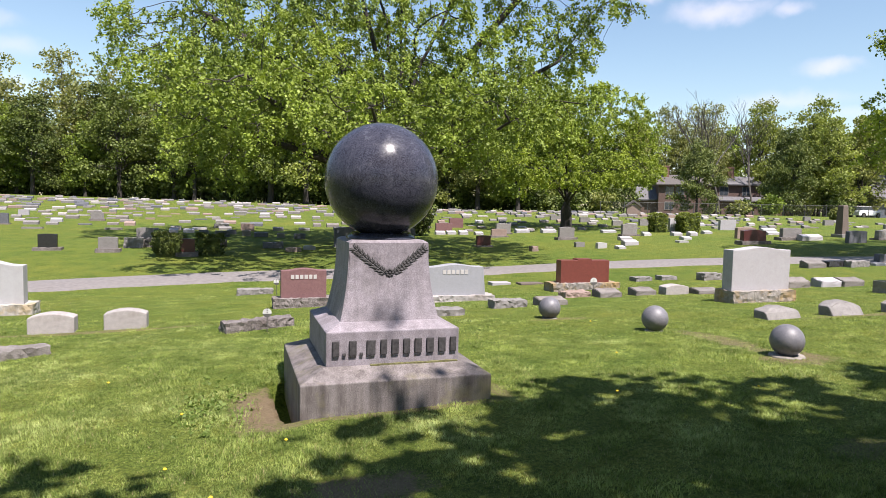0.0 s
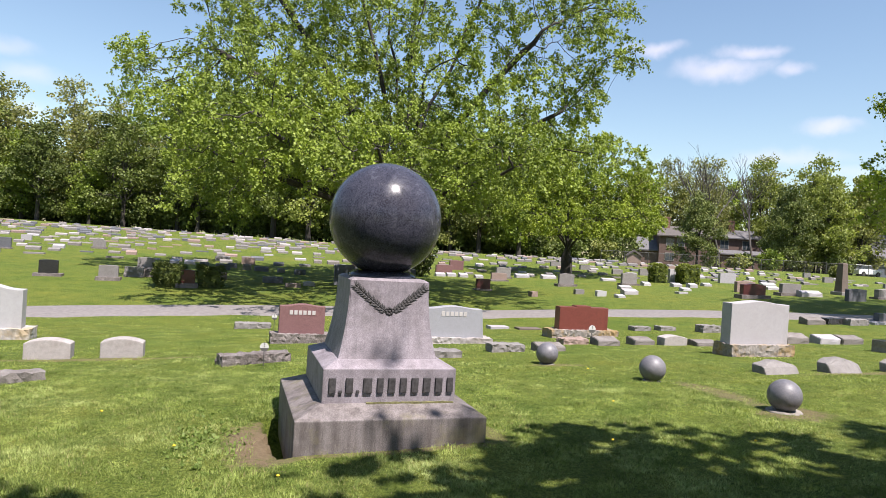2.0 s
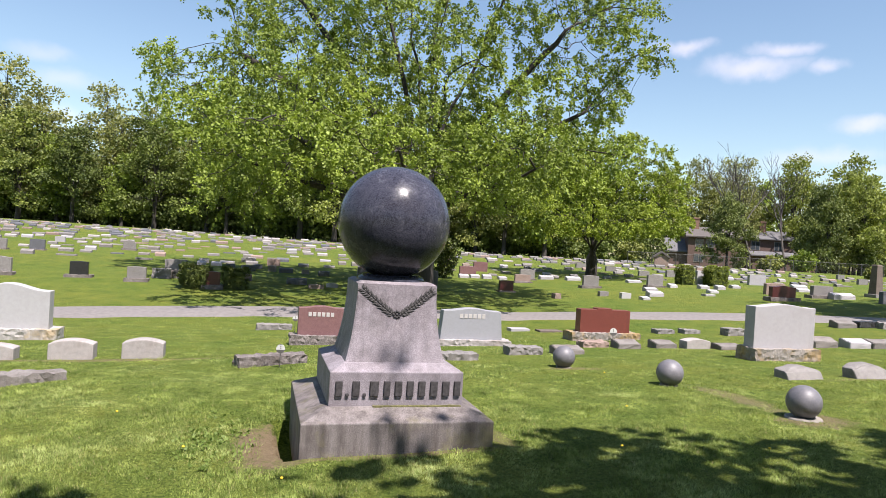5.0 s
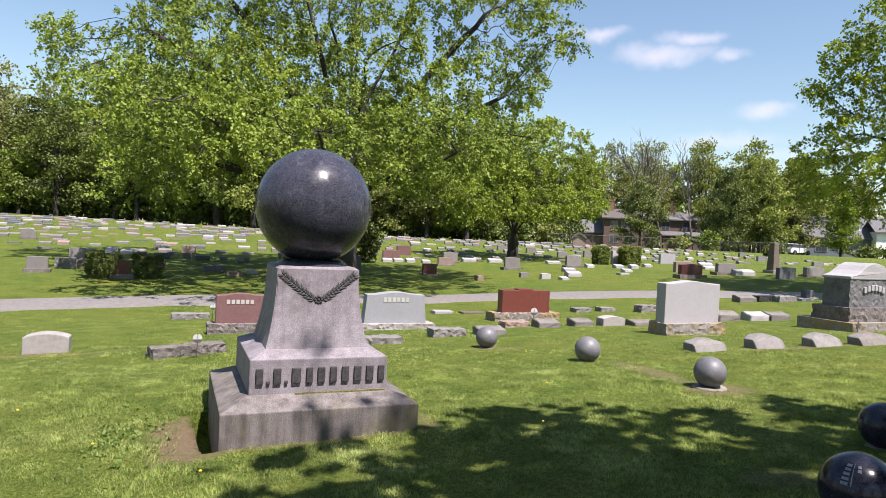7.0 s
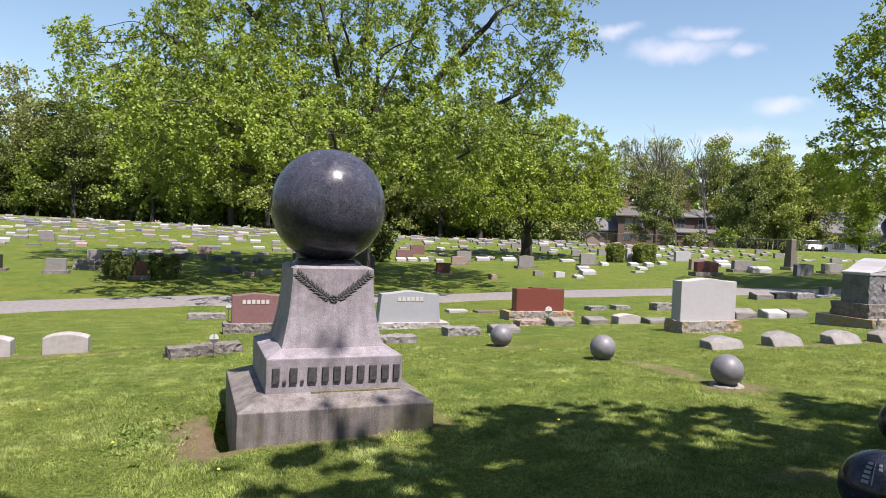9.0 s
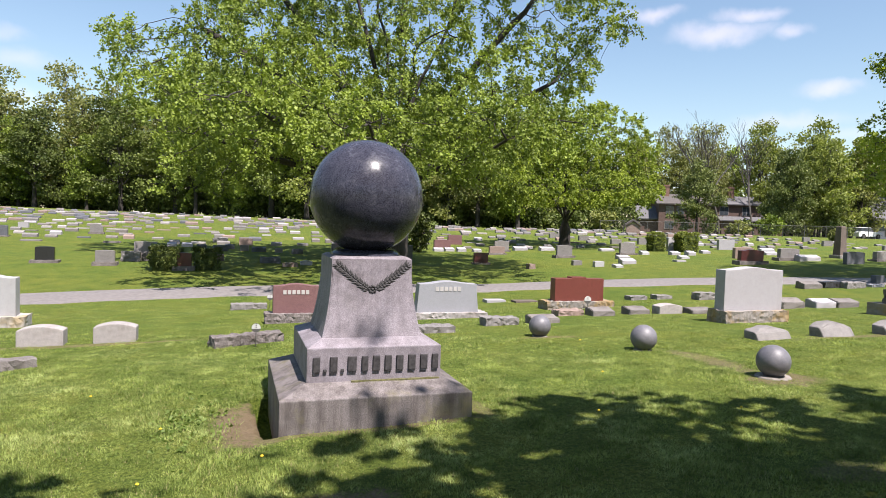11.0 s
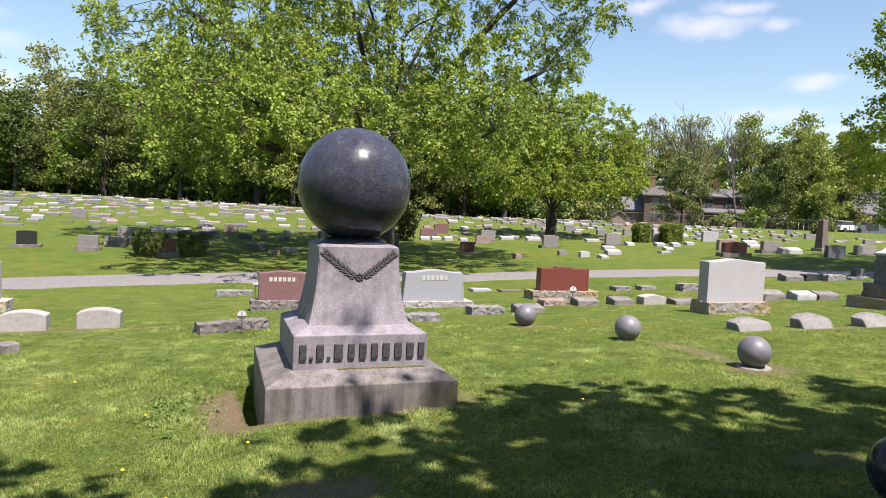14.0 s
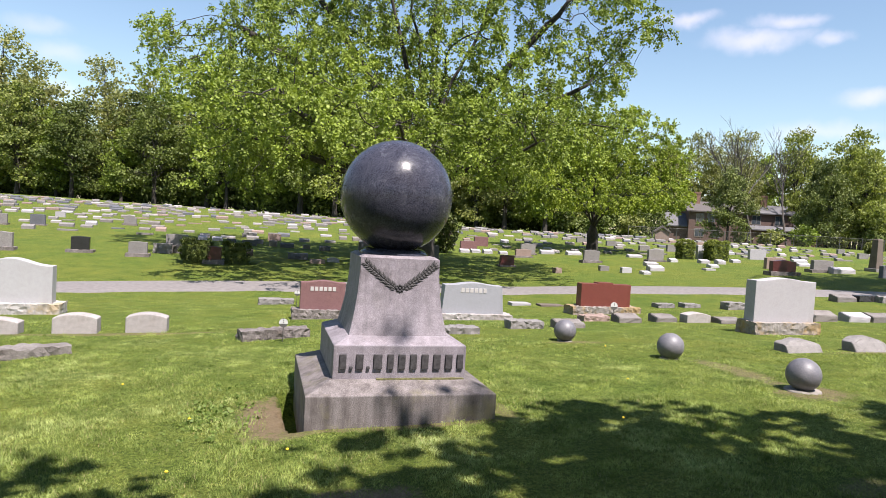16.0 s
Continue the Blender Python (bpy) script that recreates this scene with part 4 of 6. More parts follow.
def obelisk(x, y, w, h):
    root = thing("obelisk", pose(x, y, gz(x, y)), "tapering weathered brown-grey stone shaft on a square base", "obelisk")
    bm = bmesh.new()
    box(bm, -w * 0.75, w * 0.75, -w * 0.75, w * 0.75, -0.1, 0.16, 0.02)
    part("base", bm, GREY, root)
    bm = bmesh.new()
    frustum(bm, [(w / 2, w / 2, 0.15), (w * 0.36, w * 0.36, h - 0.06), (w * 0.3, w * 0.3, h)], 0.015)
    part("shaft", bm, BROWN, root)
    return root


obelisk(27.7, 20.0, 0.44, 1.6)


def ledger(x0, y0, x1, y1, h, d, mat, label):
    """A long low rock-faced slab between two ends."""
    length, yaw = math.hypot(x1 - x0, y1 - y0), math.degrees(math.atan2(y1 - y0, x1 - x0))
    bm = bmesh.new()
    rough_box(bm, 0, length, 0, d, -0.12, h, 0.05, 0.022, x0)
    ob = part("grave_marker", bm, mat)
    ob.matrix_basis = pose(x0, y0, gz((x0 + x1) / 2, (y0 + y1) / 2), 0, 0, yaw)
    return tagged(ob, label, "grave marker", "headstones of the cemetery")


ledger(-1.31, 4.16, -0.4, 4.5, 0.13, 0.24, ROCKFACE, "long low rock-faced granite marker with a medallion beside it")
ledger(-4.3, 2.95, -3.18, 3.45, 0.11, 0.3, WEATHERED, "long low rough grey slab sunk in the grass")


def medallion(x, y, h, r):
    root = thing("grave_medallion", pose(x, y, gz(x, y)), "round white enamel grave medallion on a thin metal stake", "medallion", "medallions by the graves")
    bm = bmesh.new()
    bmesh.ops.create_cone(bm, cap_ends=True, segments=8, radius1=0.006, radius2=0.006, depth=h + 0.1, matrix=Matrix.Translation((0, 0, h / 2 - 0.05)))
    part("stake", bm, METAL, root)
    bm = bmesh.new()
    bmesh.ops.create_cone(bm, cap_ends=True, segments=28, radius1=r, radius2=r, depth=0.012, matrix=Matrix.Translation((0, -0.008, h)) @ Matrix.Rotation(math.pi / 2, 4, "X"))
    disc = part("disc", bm, ENAMEL, root)
    bm = bmesh.new()
    prism(bm, [(r * math.cos(a), h + r * math.sin(a)) for a in (math.pi * (1.06 + 0.088 * i) for i in range(11))], -0.019, -0.0145)
    part("dark_segment", bm, DARK_INSET, disc, "black lower segment")
    for i in range(3):
        bm = bmesh.new()
        box(bm, -0.008, 0.008, -0.018, -0.0145, h + 0.002 + i * 0.025, h + 0.014 + i * 0.025)
        part("mark", bm, DARK_INSET, disc)
    return root


medallion(-0.79, 4.08, 0.26, 0.058)
medallion(-0.3, 9.9, 0.30, 0.06)
medallion(6.5, 8.0, 0.22, 0.085)


# ---- trees ----
rng = np.random.default_rng(7)


def tube(verts, faces, pts, radii, sides):
    """Adds a tapered tube along pts."""
    start = len(verts)
    pts = np.asarray(pts, float)
    for i, (p, r) in enumerate(zip(pts, radii)):
        d = pts[min(i + 1, len(pts) - 1)] - pts[max(i - 1, 0)]
        d /= np.linalg.norm(d) + 1e-9
        u = np.cross(d, (0.3, 1.0, 0.1) if abs(d[2]) > 0.8 else (0, 0, 1.0))
        u /= np.linalg.norm(u) + 1e-9
        v = np.cross(d, u)
        for k in range(sides):
            a = 2 * math.pi * k / sides
            verts.append(tuple(p + r * (math.cos(a) * u + math.sin(a) * v)))
    for i in range(len(pts) - 1):
        for k in range(sides):
            a, b = start + i * sides + k, start + i * sides + (k + 1) % sides
            faces.append((a, b, b + sides, a + sides))


def bent(a, b, sag, wob, steps):
    """A curved way from a to b."""
    a, b = np.asarray(a, float), np.asarray(b, float)
    f = np.linspace(0, 1, steps)[:, None]
    p = a + (b - a) * f
    p[:, 2] += sag * np.sin(np.pi * f[:, 0])
    j = rng.normal(0, wob, p.shape)
    j[0] = j[-1] = 0
    return p + j


def leaf_blades(name, p, d, size, mat, parent, stretch=1.0):
    """Small folded leaf blades from the points p along the ways d."""
    n = len(p)
    ln = size * rng.uniform(0.65, 1.3, n)
    d = d / (np.linalg.norm(d, axis=1)[:, None] + 1e-9)
    up = rng.normal(0, 0.8, (n, 3)) + (0.15, -0.5, 0.7)
    side = np.cross(d, up)
    side /= np.linalg.norm(side, axis=1)[:, None] + 1e-9
    nrm = np.cross(side, d)
    w = ln * 0.5 * stretch
    b = p + d * (ln * 0.5)[:, None] + side * w[:, None] + nrm * (ln * 0.10)[:, None]
    e = p + d * ln[:, None]
    g = p + d * (ln * 0.5)[:, None] - side * w[:, None] + nrm * (ln * 0.10)[:, None]
    verts = np.stack([p, b, e, g], 1).reshape(-1, 3)
    k = np.arange(n) * 4
    me = bpy.data.meshes.new(name)
    me.vertices.add(n * 4)
    me.vertices.foreach_set("co", verts.ravel())
    tri = np.stack([k, k + 1, k + 2, k, k + 2, k + 3], 1).reshape(-1)
    me.loops.add(n * 6)
    me.loops.foreach_set("vertex_index", tri)
    me.polygons.add(n * 2)
    me.polygons.foreach_set("loop_start", np.arange(n * 2) * 3)
    me.update()
    me.validate()
    me.materials.append(mat)
    ob = new(name, me)
    ob.parent = parent
    return ob


def leaf_mesh(name, centres, size, per, spread, mat, parent, droop=0.25, stretch=1.0):
    """Leaves in loose clumps round the centres."""
    n = len(centres) * per
    off = rng.normal(0, 1, (n, 3))
    off *= (rng.random(n) ** 0.4 / np.linalg.norm(off, axis=1))[:, None] * np.array((spread, spread, spread * 0.6)) * 1.75
    d = rng.normal(0, 1, (n, 3))
    d[:, 2] -= droop
    return leaf_blades(name, np.repeat(np.asarray(centres), per, axis=0) + off, d, size, mat, parent, stretch)


def colonise(spots, nodes, parents, step, near):
    """Grows a branching skeleton from the given nodes towards the spots, until each has a twig beside it."""
    nodes, parents = [np.array(q, float) for q in nodes], list(parents)
    spots = np.asarray(spots, float)
    base = np.array(nodes)
    dist = np.linalg.norm(spots[:, None] - base[None], axis=2)
    close, dist = dist.argmin(1), dist.min(1)
    for _ in range(120):
        live = dist > near
        if not live.any():
            break
        pull = (spots[live] - np.array(nodes)[close[live]]) / dist[live][:, None]
        ids, inv = np.unique(close[live], return_inverse=True)
        total = np.zeros((len(ids), 3))
        np.add.at(total, inv, pull)
        size = np.linalg.norm(total, axis=1)
        total = np.where(size[:, None] > 0.2, total, total + rng.normal(0, 1, total.shape))
        total /= np.linalg.norm(total, axis=1)[:, None]
        total += rng.normal(0, 0.16, total.shape) + (0, 0, 0.06)
        fresh = np.array([nodes[i] for i in ids]) + total / np.linalg.norm(total, axis=1)[:, None] * step
        first = len(nodes)
        nodes += list(fresh)
        parents += list(ids)
        d = np.linalg.norm(spots[:, None] - fresh[None], axis=2)
        k = d.argmin(1)
        better = d.min(1) < dist
        close[better], dist[better] = first + k[better], d.min(1)[better]
    return np.array(nodes), np.array(parents)


def in_lobes(lobes, count, shell=0.55):
    """Points in a union of ellipsoids, thicker towards their skins."""
    vol = np.maximum(np.array([r[3] * r[4] * r[5] for r in lobes]) ** 0.75, 0.07)
    pick = rng.choice(len(lobes), count, p=vol / vol.sum())
    lb = np.array(lobes)[pick]
    d = rng.normal(0, 1, (count, 3))
    d /= np.linalg.norm(d, axis=1)[:, None]
    r = rng.uniform(shell ** 3, 1.0, count) ** (1 / 3)
    rag = 1 + 0.24 * np.sin(d[:, 0] * 7 + pick) * np.sin(d[:, 2] * 6 + d[:, 1] * 5)
    return lb[:, :3] + d * lb[:, 3:] * (r * rag)[:, None], pick


def tree(x, y, lobes, label, trunk_r, fork_h, boughs, sprays, per, size, mat, bark=BARK, name="tree", shell=0.5, droop=0.25, reach=0.62, tight=0.17, arch=0.6, fine=True, seed=1, open_to=None, shadow_sprigs=()):
    """Trunk with limbs to each lobe, boughs, twigs and a crown of leaf sprays. Lobes, relative to the foot: aside, ahead, up and half sizes."""
    global rng
    rng = np.random.default_rng(seed)
    root = thing(name, pose(x, y, gz(x, y)), label, "tree")
    verts, faces = [], []
    lobes = [(a * ASIDE[0] + c * AHEAD[0], a * ASIDE[1] + c * AHEAD[1], *rest) for a, c, *rest in lobes]
    pts, pick_lobe = in_lobes(lobes, boughs, shell)
    fork = np.array((0.0, 0.0, fork_h))
    tube(verts, faces, [(0, 0, -0.3), (0, 0, 0.05), (0.02, 0, fork_h * 0.35), (0.0, 0.03, fork_h * 0.7), fork], [trunk_r * 1.5, trunk_r * 1.2, trunk_r, trunk_r * 0.92, trunk_r * 0.85], 12)
    ways = []
    for lb in lobes:
        c = np.array(lb[:3])
        start = fork + np.array((0, 0, -rng.uniform(0, 0.25) * fork_h))
        end = c + np.array((0, 0, lb[5] * 0.35))
        f = np.linspace(0, 1, 9)[:, None]
        w = start + (end - start) * np.hstack([f ** 1.5, f ** 1.5, f ** 0.8])
        w[:, 2] += arch * np.sin(np.pi * f[:, 0] ** 0.8) * max(0.0, 1.4 - end[2] / (2.5 * fork_h))
        w[1:-1] += rng.normal(0, 0.1, (7, 3))
        ways.append(w)
        tube(verts, faces, w, np.linspace(trunk_r * (0.38 if end[2] > 2.5 * fork_h else 0.28), trunk_r * 0.09, 9), 7)
    ends = []
    for p, k in zip(pts, pick_lobe):
        w = ways[k]
        near = w[3:][np.argmin(np.linalg.norm(w[3:] - p, axis=1))]
        s = near + (w[max(0, 3 + int(rng.integers(-2, 3)))] - near) * 0.25
        tube(verts, faces, bent(s, p, 0.06 * np.linalg.norm(p - s), 0.07, 5 if fine else 3), np.linspace(trunk_r * 0.045, 0.007, 5 if fine else 3), 4 if fine else 3)
        out = (p - s) / (np.linalg.norm(p - s) + 1e-9)
        go = reach * min(1.0, 1.2 * lobes[k][3])
        q = p + rng.normal(0, 1, (sprays, 3)) * np.array((go, go, go * 0.42)) + out * rng.uniform(-0.5, 0.9, (sprays, 1)) * go
        for e in q[::3] if fine else ():
            tube(verts, faces, [p - out * reach * 0.6, (p + e) / 2 + (0, 0, 0.05), e], (0.008, 0.006, 0.003), 3)
        if open_to:
            q = q[open_to(q + np.array(root.location))]
        ends.append(q)
    # unseen twigs added so that their shadows fall as blotches on the monument
    lone = [np.array((a * ASIDE[0] + c * AHEAD[0], a * ASIDE[1] + c * AHEAD[1], up)) for a, c, up in shadow_sprigs]
    for p in lone:
        s = pts[np.argmin(np.linalg.norm(pts - p, axis=1))]
        tube(verts, faces, bent(s, p, 0.1, 0.03, 5), np.linspace(0.012, 0.005, 5), 4)
    if lone:
        leaf_mesh("sprig", lone, size * 0.45, 16, 0.085, mat, root, droop)
    raw("trunk", verts, faces, bark, root, smooth=True)
    leaf_mesh("crown", np.concatenate(ends), size, per, tight, mat, root, droop)
    return root


def in_shade(q):
    """Which leaf sprays stay, by where their shade falls: the monument stands in the sun, and the lawn before it under a broken edge of boughs."""
    q = q - np.outer((q[:, 1] - 0.3) / SUN.y, SUN)
    on_stone = (np.abs(q[:, 0]) < 1.2) & (q[:, 2] > -0.7) & (q[:, 2] < 2.8)
    g = q - np.outer(q[:, 2] / SUN.z, SUN)
    edge = (g[:, 0] < 0.9) & (g[:, 1] > -2.2)
    open_lawn = ((g[:, 0] > 2.9) & (g[:, 1] > -0.2)) | (g[:, 1] > 0.55)
    # sprays left out in a set pattern, so sun patches break the shade
    gaps = (np.sin(3.3 * g[:, 0] + 1.4 * np.sin(2.6 * g[:, 1])) * np.sin(4.1 * g[:, 1] + 1.2 * np.sin(2.1 * g[:, 0])) > 0.55) & (g[:, 1] > -3.4)
    return ~on_stone & ~open_lawn & ~gaps & ~(edge & (rng.random(len(q)) < np.where(g[:, 0] < 0.2, 0.42, 0.3)))


def maple(x, y, lobes, limbs, label, trunk_r, fork_h, spots, shoots, per, size, mat, airy, seed=1, gap=-0.1, step=0.34, long=0.42, window=None):
    """A maple whose stems fork low and whose twigs grow out to fill the crown. Lobes and limb ends, relative to the foot: aside, ahead, up (and half sizes)."""
    global rng
    rng = np.random.default_rng(seed)
    root = thing("tree", pose(x, y, gz(x, y)), label, "tree")

    def turned(a, c):
        return a * ASIDE[0] + c * AHEAD[0], a * ASIDE[1] + c * AHEAD[1]

    pts, _ = in_lobes([(*turned(a, c), *rest) for a, c, *rest in lobes], spots, 0.35)
    # open places between the leafy masses, and an airy top
    thick = np.array([noise.noise(Vector(q) * 0.5 + Vector((seed, 0, 0))) + 0.55 * noise.noise(Vector(q) * 1.25 + Vector((0, seed, 0))) for q in pts])
    high = np.clip((pts[:, 2] - airy) / 3.0, 0, 1)
    pts = pts[(thick > gap + 0.1 * high) & (rng.random(len(pts)) > 0.35 * high)]
    if window:
        # a thin place on the near side, where the stems show
        lo, hi, low, share = window
        aside = pts[:, :2] @ ASIDE
        pts = pts[~((aside > lo) & (aside < hi) & (pts[:, 2] > low) & (pts[:, :2] @ AHEAD < 1.0) & (rng.random(len(pts)) < share))]
    nodes, parents = [(0, 0, -0.3), (0, 0, 0.05), (0.02, 0, fork_h * 0.35), (0.0, 0.03, fork_h * 0.7), (0, 0, fork_h)], [-1, 0, 1, 2, 3]
    for a, c, up in limbs:
        end = np.array((*turned(a, c), up))
        start = int(rng.integers(3, 5))
        length = np.linalg.norm(end - nodes[4])
        n = max(4, int(length / 0.5))
        f = np.linspace(0, 1, n + 1)[1:, None]
        w = np.array(nodes[start]) + (end - nodes[start]) * np.hstack([f ** 1.25, f ** 1.25, f ** 0.85])
        wob = np.cumsum(rng.normal(0, 0.05, w.shape), 0)
        last = start
        for q in w + wob:
            nodes.append(tuple(q))
            parents.append(last)
            last = len(nodes) - 1
    nodes, parents = colonise(pts, nodes, parents, step, step * 1.35)
    n = len(nodes)
    weight, heir, tip = np.zeros(n), np.full(n, -1), np.ones(n, bool)
    for i in range(n - 1, 0, -1):
        weight[i] = max(weight[i], 1)
        q = parents[i]
        weight[q] += weight[i]
        tip[q] = False
        if heir[q] < 0 or weight[i] > weight[heir[q]]:
            heir[q] = i
    radius = np.clip(0.0075 * weight ** 0.44, 0.006, None)
    radius *= np.where(weight > 30, trunk_r / (0.0075 * weight[0] ** 0.44), 1.0) ** np.clip((np.log(weight + 1) - 3) / 3, 0, 1)
    radius *= np.where(weight > 60, 1.25, 1.0)
    radius[:2] *= (1.35, 1.12)
    verts, faces = [], []
    for i in range(n):
        if parents[i] >= 0 and heir[parents[i]] == i:
            continue
        chain = [parents[i], i] if parents[i] >= 0 else [i]
        while heir[chain[-1]] >= 0:
            chain.append(heir[chain[-1]])
        rad = radius[chain]
        if parents[i] >= 0:
            rad[0] = rad[1]
        if len(chain) > 1:
            tube(verts, faces, nodes[chain], rad, 10 if rad[0] > 0.12 else 6 if rad[0] > 0.04 else 3)
    raw("trunk", verts, faces, BARK, root, smooth=True)
    # leafy shoots from the twig ends and from thin twigs
    leafy = np.flatnonzero(tip | ((weight < 5) & (rng.random(n) < 0.55)))
    way = nodes[leafy] - nodes[parents[leafy]]
    way /= np.linalg.norm(way, axis=1)[:, None] + 1e-9
    start = np.repeat(nodes[leafy], shoots, 0)
    go = np.repeat(way, shoots, 0) * 0.8 + rng.normal(0, 0.75, (len(start), 3)) + (0, 0, -0.1)
    go *= (long * rng.uniform(0.5, 1.3, len(start)) / np.linalg.norm(go, axis=1))[:, None]
    f = rng.uniform(0.15, 1.0, (len(start), per, 1))
    p = start[:, None] + go[:, None] * f + rng.normal(0, 0.035, (len(start), per, 3))
    p[:, :, 2] -= 0.1 * f[:, :, 0] ** 2
    d = go[:, None] / long * 0.7 + rng.normal(0, 0.75, p.shape) + (0, 0, -0.35)
    leaf_blades("crown", p.reshape(-1, 3), d.reshape(-1, 3), size, mat, root)
    return root


# the broad maple across the drive
maple(4.75, 19.6, [(-9.3, 0, 8.2, 2.5, 2.6, 2.6), (-7.4, 0, 4.9, 1.9, 2.4, 1.7), (-4.4, -3.0, 4.4, 2.4, 2.2, 1.7), (-5.2, 0, 8.5, 3.0, 3.2, 2.8), (-1.2, -3.6, 4.9, 2.4, 2.4, 1.8), (-7.0, 1, 11.6, 2.8, 3.0, 2.4),
                   (-1.6, -1.0, 9.2, 2.4, 2.6, 2.4), (2.8, -2.5, 6.0, 2.2, 2.6, 2.0), (5.6, -0.5, 9.8, 2.9, 3.0, 2.2), (3.0, -0.5, 12.6, 2.8, 2.8, 2.4), (-3.2, 0.4, 12.8, 2.6, 2.8, 2.2), (1.8, -3.4, 4.4, 2.2, 2.2, 1.5), (5.6, 0, 7.6, 2.4, 2.4, 1.3),
                   (-4.9, -4.6, 3.6, 1.9, 1.8, 1.5), (6.6, 0.5, 12.0, 2.0, 2.4, 1.8), (1.4, -2.5, 8.2, 1.8, 2.0, 1.8), (-0.8, -3.2, 7.2, 2.0, 1.8, 1.5), (0.9, -3.4, 5.8, 1.8, 1.4, 1.5), (-3.6, -2.6, 6.6, 2.0, 1.8, 1.6), (0.4, -1.8, 11.0, 1.8, 1.8, 1.6), (0.4, 3.0, 6.5, 3.2, 2.0, 2.8), (-4.0, 3.0, 6.0, 3.2, 2.0, 2.8), (2.6, 2.6, 5.4, 2.4, 2.0, 2.2), (-1.0, 3.0, 11.0, 3.0, 2.0, 2.6),
                   (-3.2, -7.2, 4.4, 2.4, 1.8, 1.4), (0.2, -7.0, 4.1, 2.2, 1.8, 1.1), (2.4, -6.0, 4.5, 1.7, 1.8, 1.2), (-6.4, -3.4, 5.4, 1.9, 2.2, 1.9), (-3.4, -5.4, 6.6, 2.2, 2.0, 1.6), (-0.9, -9.0, 4.7, 1.6, 1.1, 0.6), (-3.2, -8.6, 4.6, 1.2, 1.1, 0.7), (4.3, -5.3, 4.7, 2.0, 1.5, 1.0), (6.0, -3.5, 5.0, 1.7, 1.7, 0.9), (6.2, -1.0, 4.9, 1.6, 1.6, 1.0), (-2.5, -1.0, 5.0, 3.2, 2.6, 1.2), (1.4, -0.6, 5.0, 2.6, 2.6, 1.1), (-6.0, 1.4, 6.4, 2.6, 2.0, 2.0)],
      [(-1.2, 0, 13.0), (0.1, 0.5, 14.0), (0.9, -0.6, 13.0), (-2.4, -0.5, 12.0), (3.2, 0, 12.5), (5.0, -0.5, 9.8), (-5.5, 0, 11.0), (-7.8, 0.5, 8.6), (-3.8, -2.6, 5.4), (3.6, -2.6, 5.6), (6.0, -0.5, 6.8), (-6.6, 0, 5.0), (-0.9, -3.2, 5.6), (0.2, 2.8, 7.5), (-3.8, 2.6, 6.6), (1.2, -2.8, 7.6), (-2.8, -6.4, 4.9), (0.4, -6.2, 4.5), (-5.0, -4.0, 4.6), (4.0, -4.8, 4.8), (5.8, -2.6, 5.2)],
      "broad maple in bright spring leaf with low spreading limbs", 0.46, 2.7, 17300, 5, 13, 0.08, LEAF_BRIGHT, 8.5, 1, -0.11, 0.27, 0.36, (-1.2, 2.8, 5.6, 0.55))
# the smaller maple farther up the lawn
maple(18.3, 31.0, [(-0.4, 0.6, 5.2, 3.0, 3.0, 2.4), (-2.6, -1.6, 3.7, 1.9, 1.8, 1.4), (1.9, -1.5, 3.6, 1.9, 1.8, 1.4), (-0.3, -2.4, 3.3, 1.9, 1.5, 1.2), (0.2, 0.8, 7.2, 2.3, 2.4, 1.9), (1.6, -0.2, 5.7, 1.9, 2.0, 1.6), (-2.2, -0.2, 6.0, 1.9, 2.0, 1.6), (-0.3, -1.4, 5.6, 1.6, 1.5, 1.3), (2.9, 0.2, 4.4, 1.4, 1.8, 1.4), (-3.5, 0.2, 4.6, 1.4, 1.8, 1.4), (4.0, -0.2, 5.0, 1.7, 2.0, 1.7), (4.2, 0, 3.5, 1.5, 1.8, 1.1), (3.0, 0.2, 6.7, 1.8, 2.0, 1.6), (1.6, 0.4, 7.6, 1.8, 2.0, 1.4), (0.2, -3.8, 3.3, 2.6, 1.5, 1.0), (2.8, -3.0, 3.4, 1.8, 1.6, 1.0), (-2.6, -3.2, 3.4, 1.8, 1.6, 1.0)],
      [(3.4, 0, 5.0), (2.6, 0, 7.0), (1.2, -3.0, 3.6), (-1.4, -3.0, 3.6), (0, 0.4, 7.4), (-1.6, 0, 6.0), (1.6, 0, 5.8), (-2.6, -1, 4.0), (2.2, -1, 4.0), (-0.3, -2, 4.0), (0.5, 2, 4.6)],
      "rounded smaller maple in bright spring leaf on the lawn", 0.27, 1.5, 5200, 4, 14, 0.105, LEAF_FRESH, 30.0, 2, -0.2, 0.28, 0.36)
# the maple beside the drive
maple(25.6, 8.2, [(-4.0, 0, 7.8, 3.2, 3.2, 2.6), (-4.8, 0.0, 5.0, 3.0, 3.0, 1.8), (1.5, 0, 6.0, 3.8, 4.0, 2.8), (-2.6, -1, 11.0, 3.6, 3.6, 2.8), (-4.6, 1, 3.9, 2.6, 2.8, 1.3), (0, 2.0, 4.6, 4.0, 3.0, 1.6), (1.0, 1.0, 12.6, 3.6, 3.6, 3.0)],
      [(-1.5, 0, 12.0), (0.5, 0.5, 13.0), (-3.8, 0, 8.4), (-5.0, 0, 5.6), (3.0, 0, 7.0), (1.6, -1, 9.0), (0, 2.0, 5.0), (-3.6, 1, 4.4)],
      "maple in spring leaf with boughs hanging over the lawn", 0.36, 2.8, 6800, 5, 12, 0.088, LEAF_FRESH, 10.0, 3, -0.2, 0.29, 0.4)
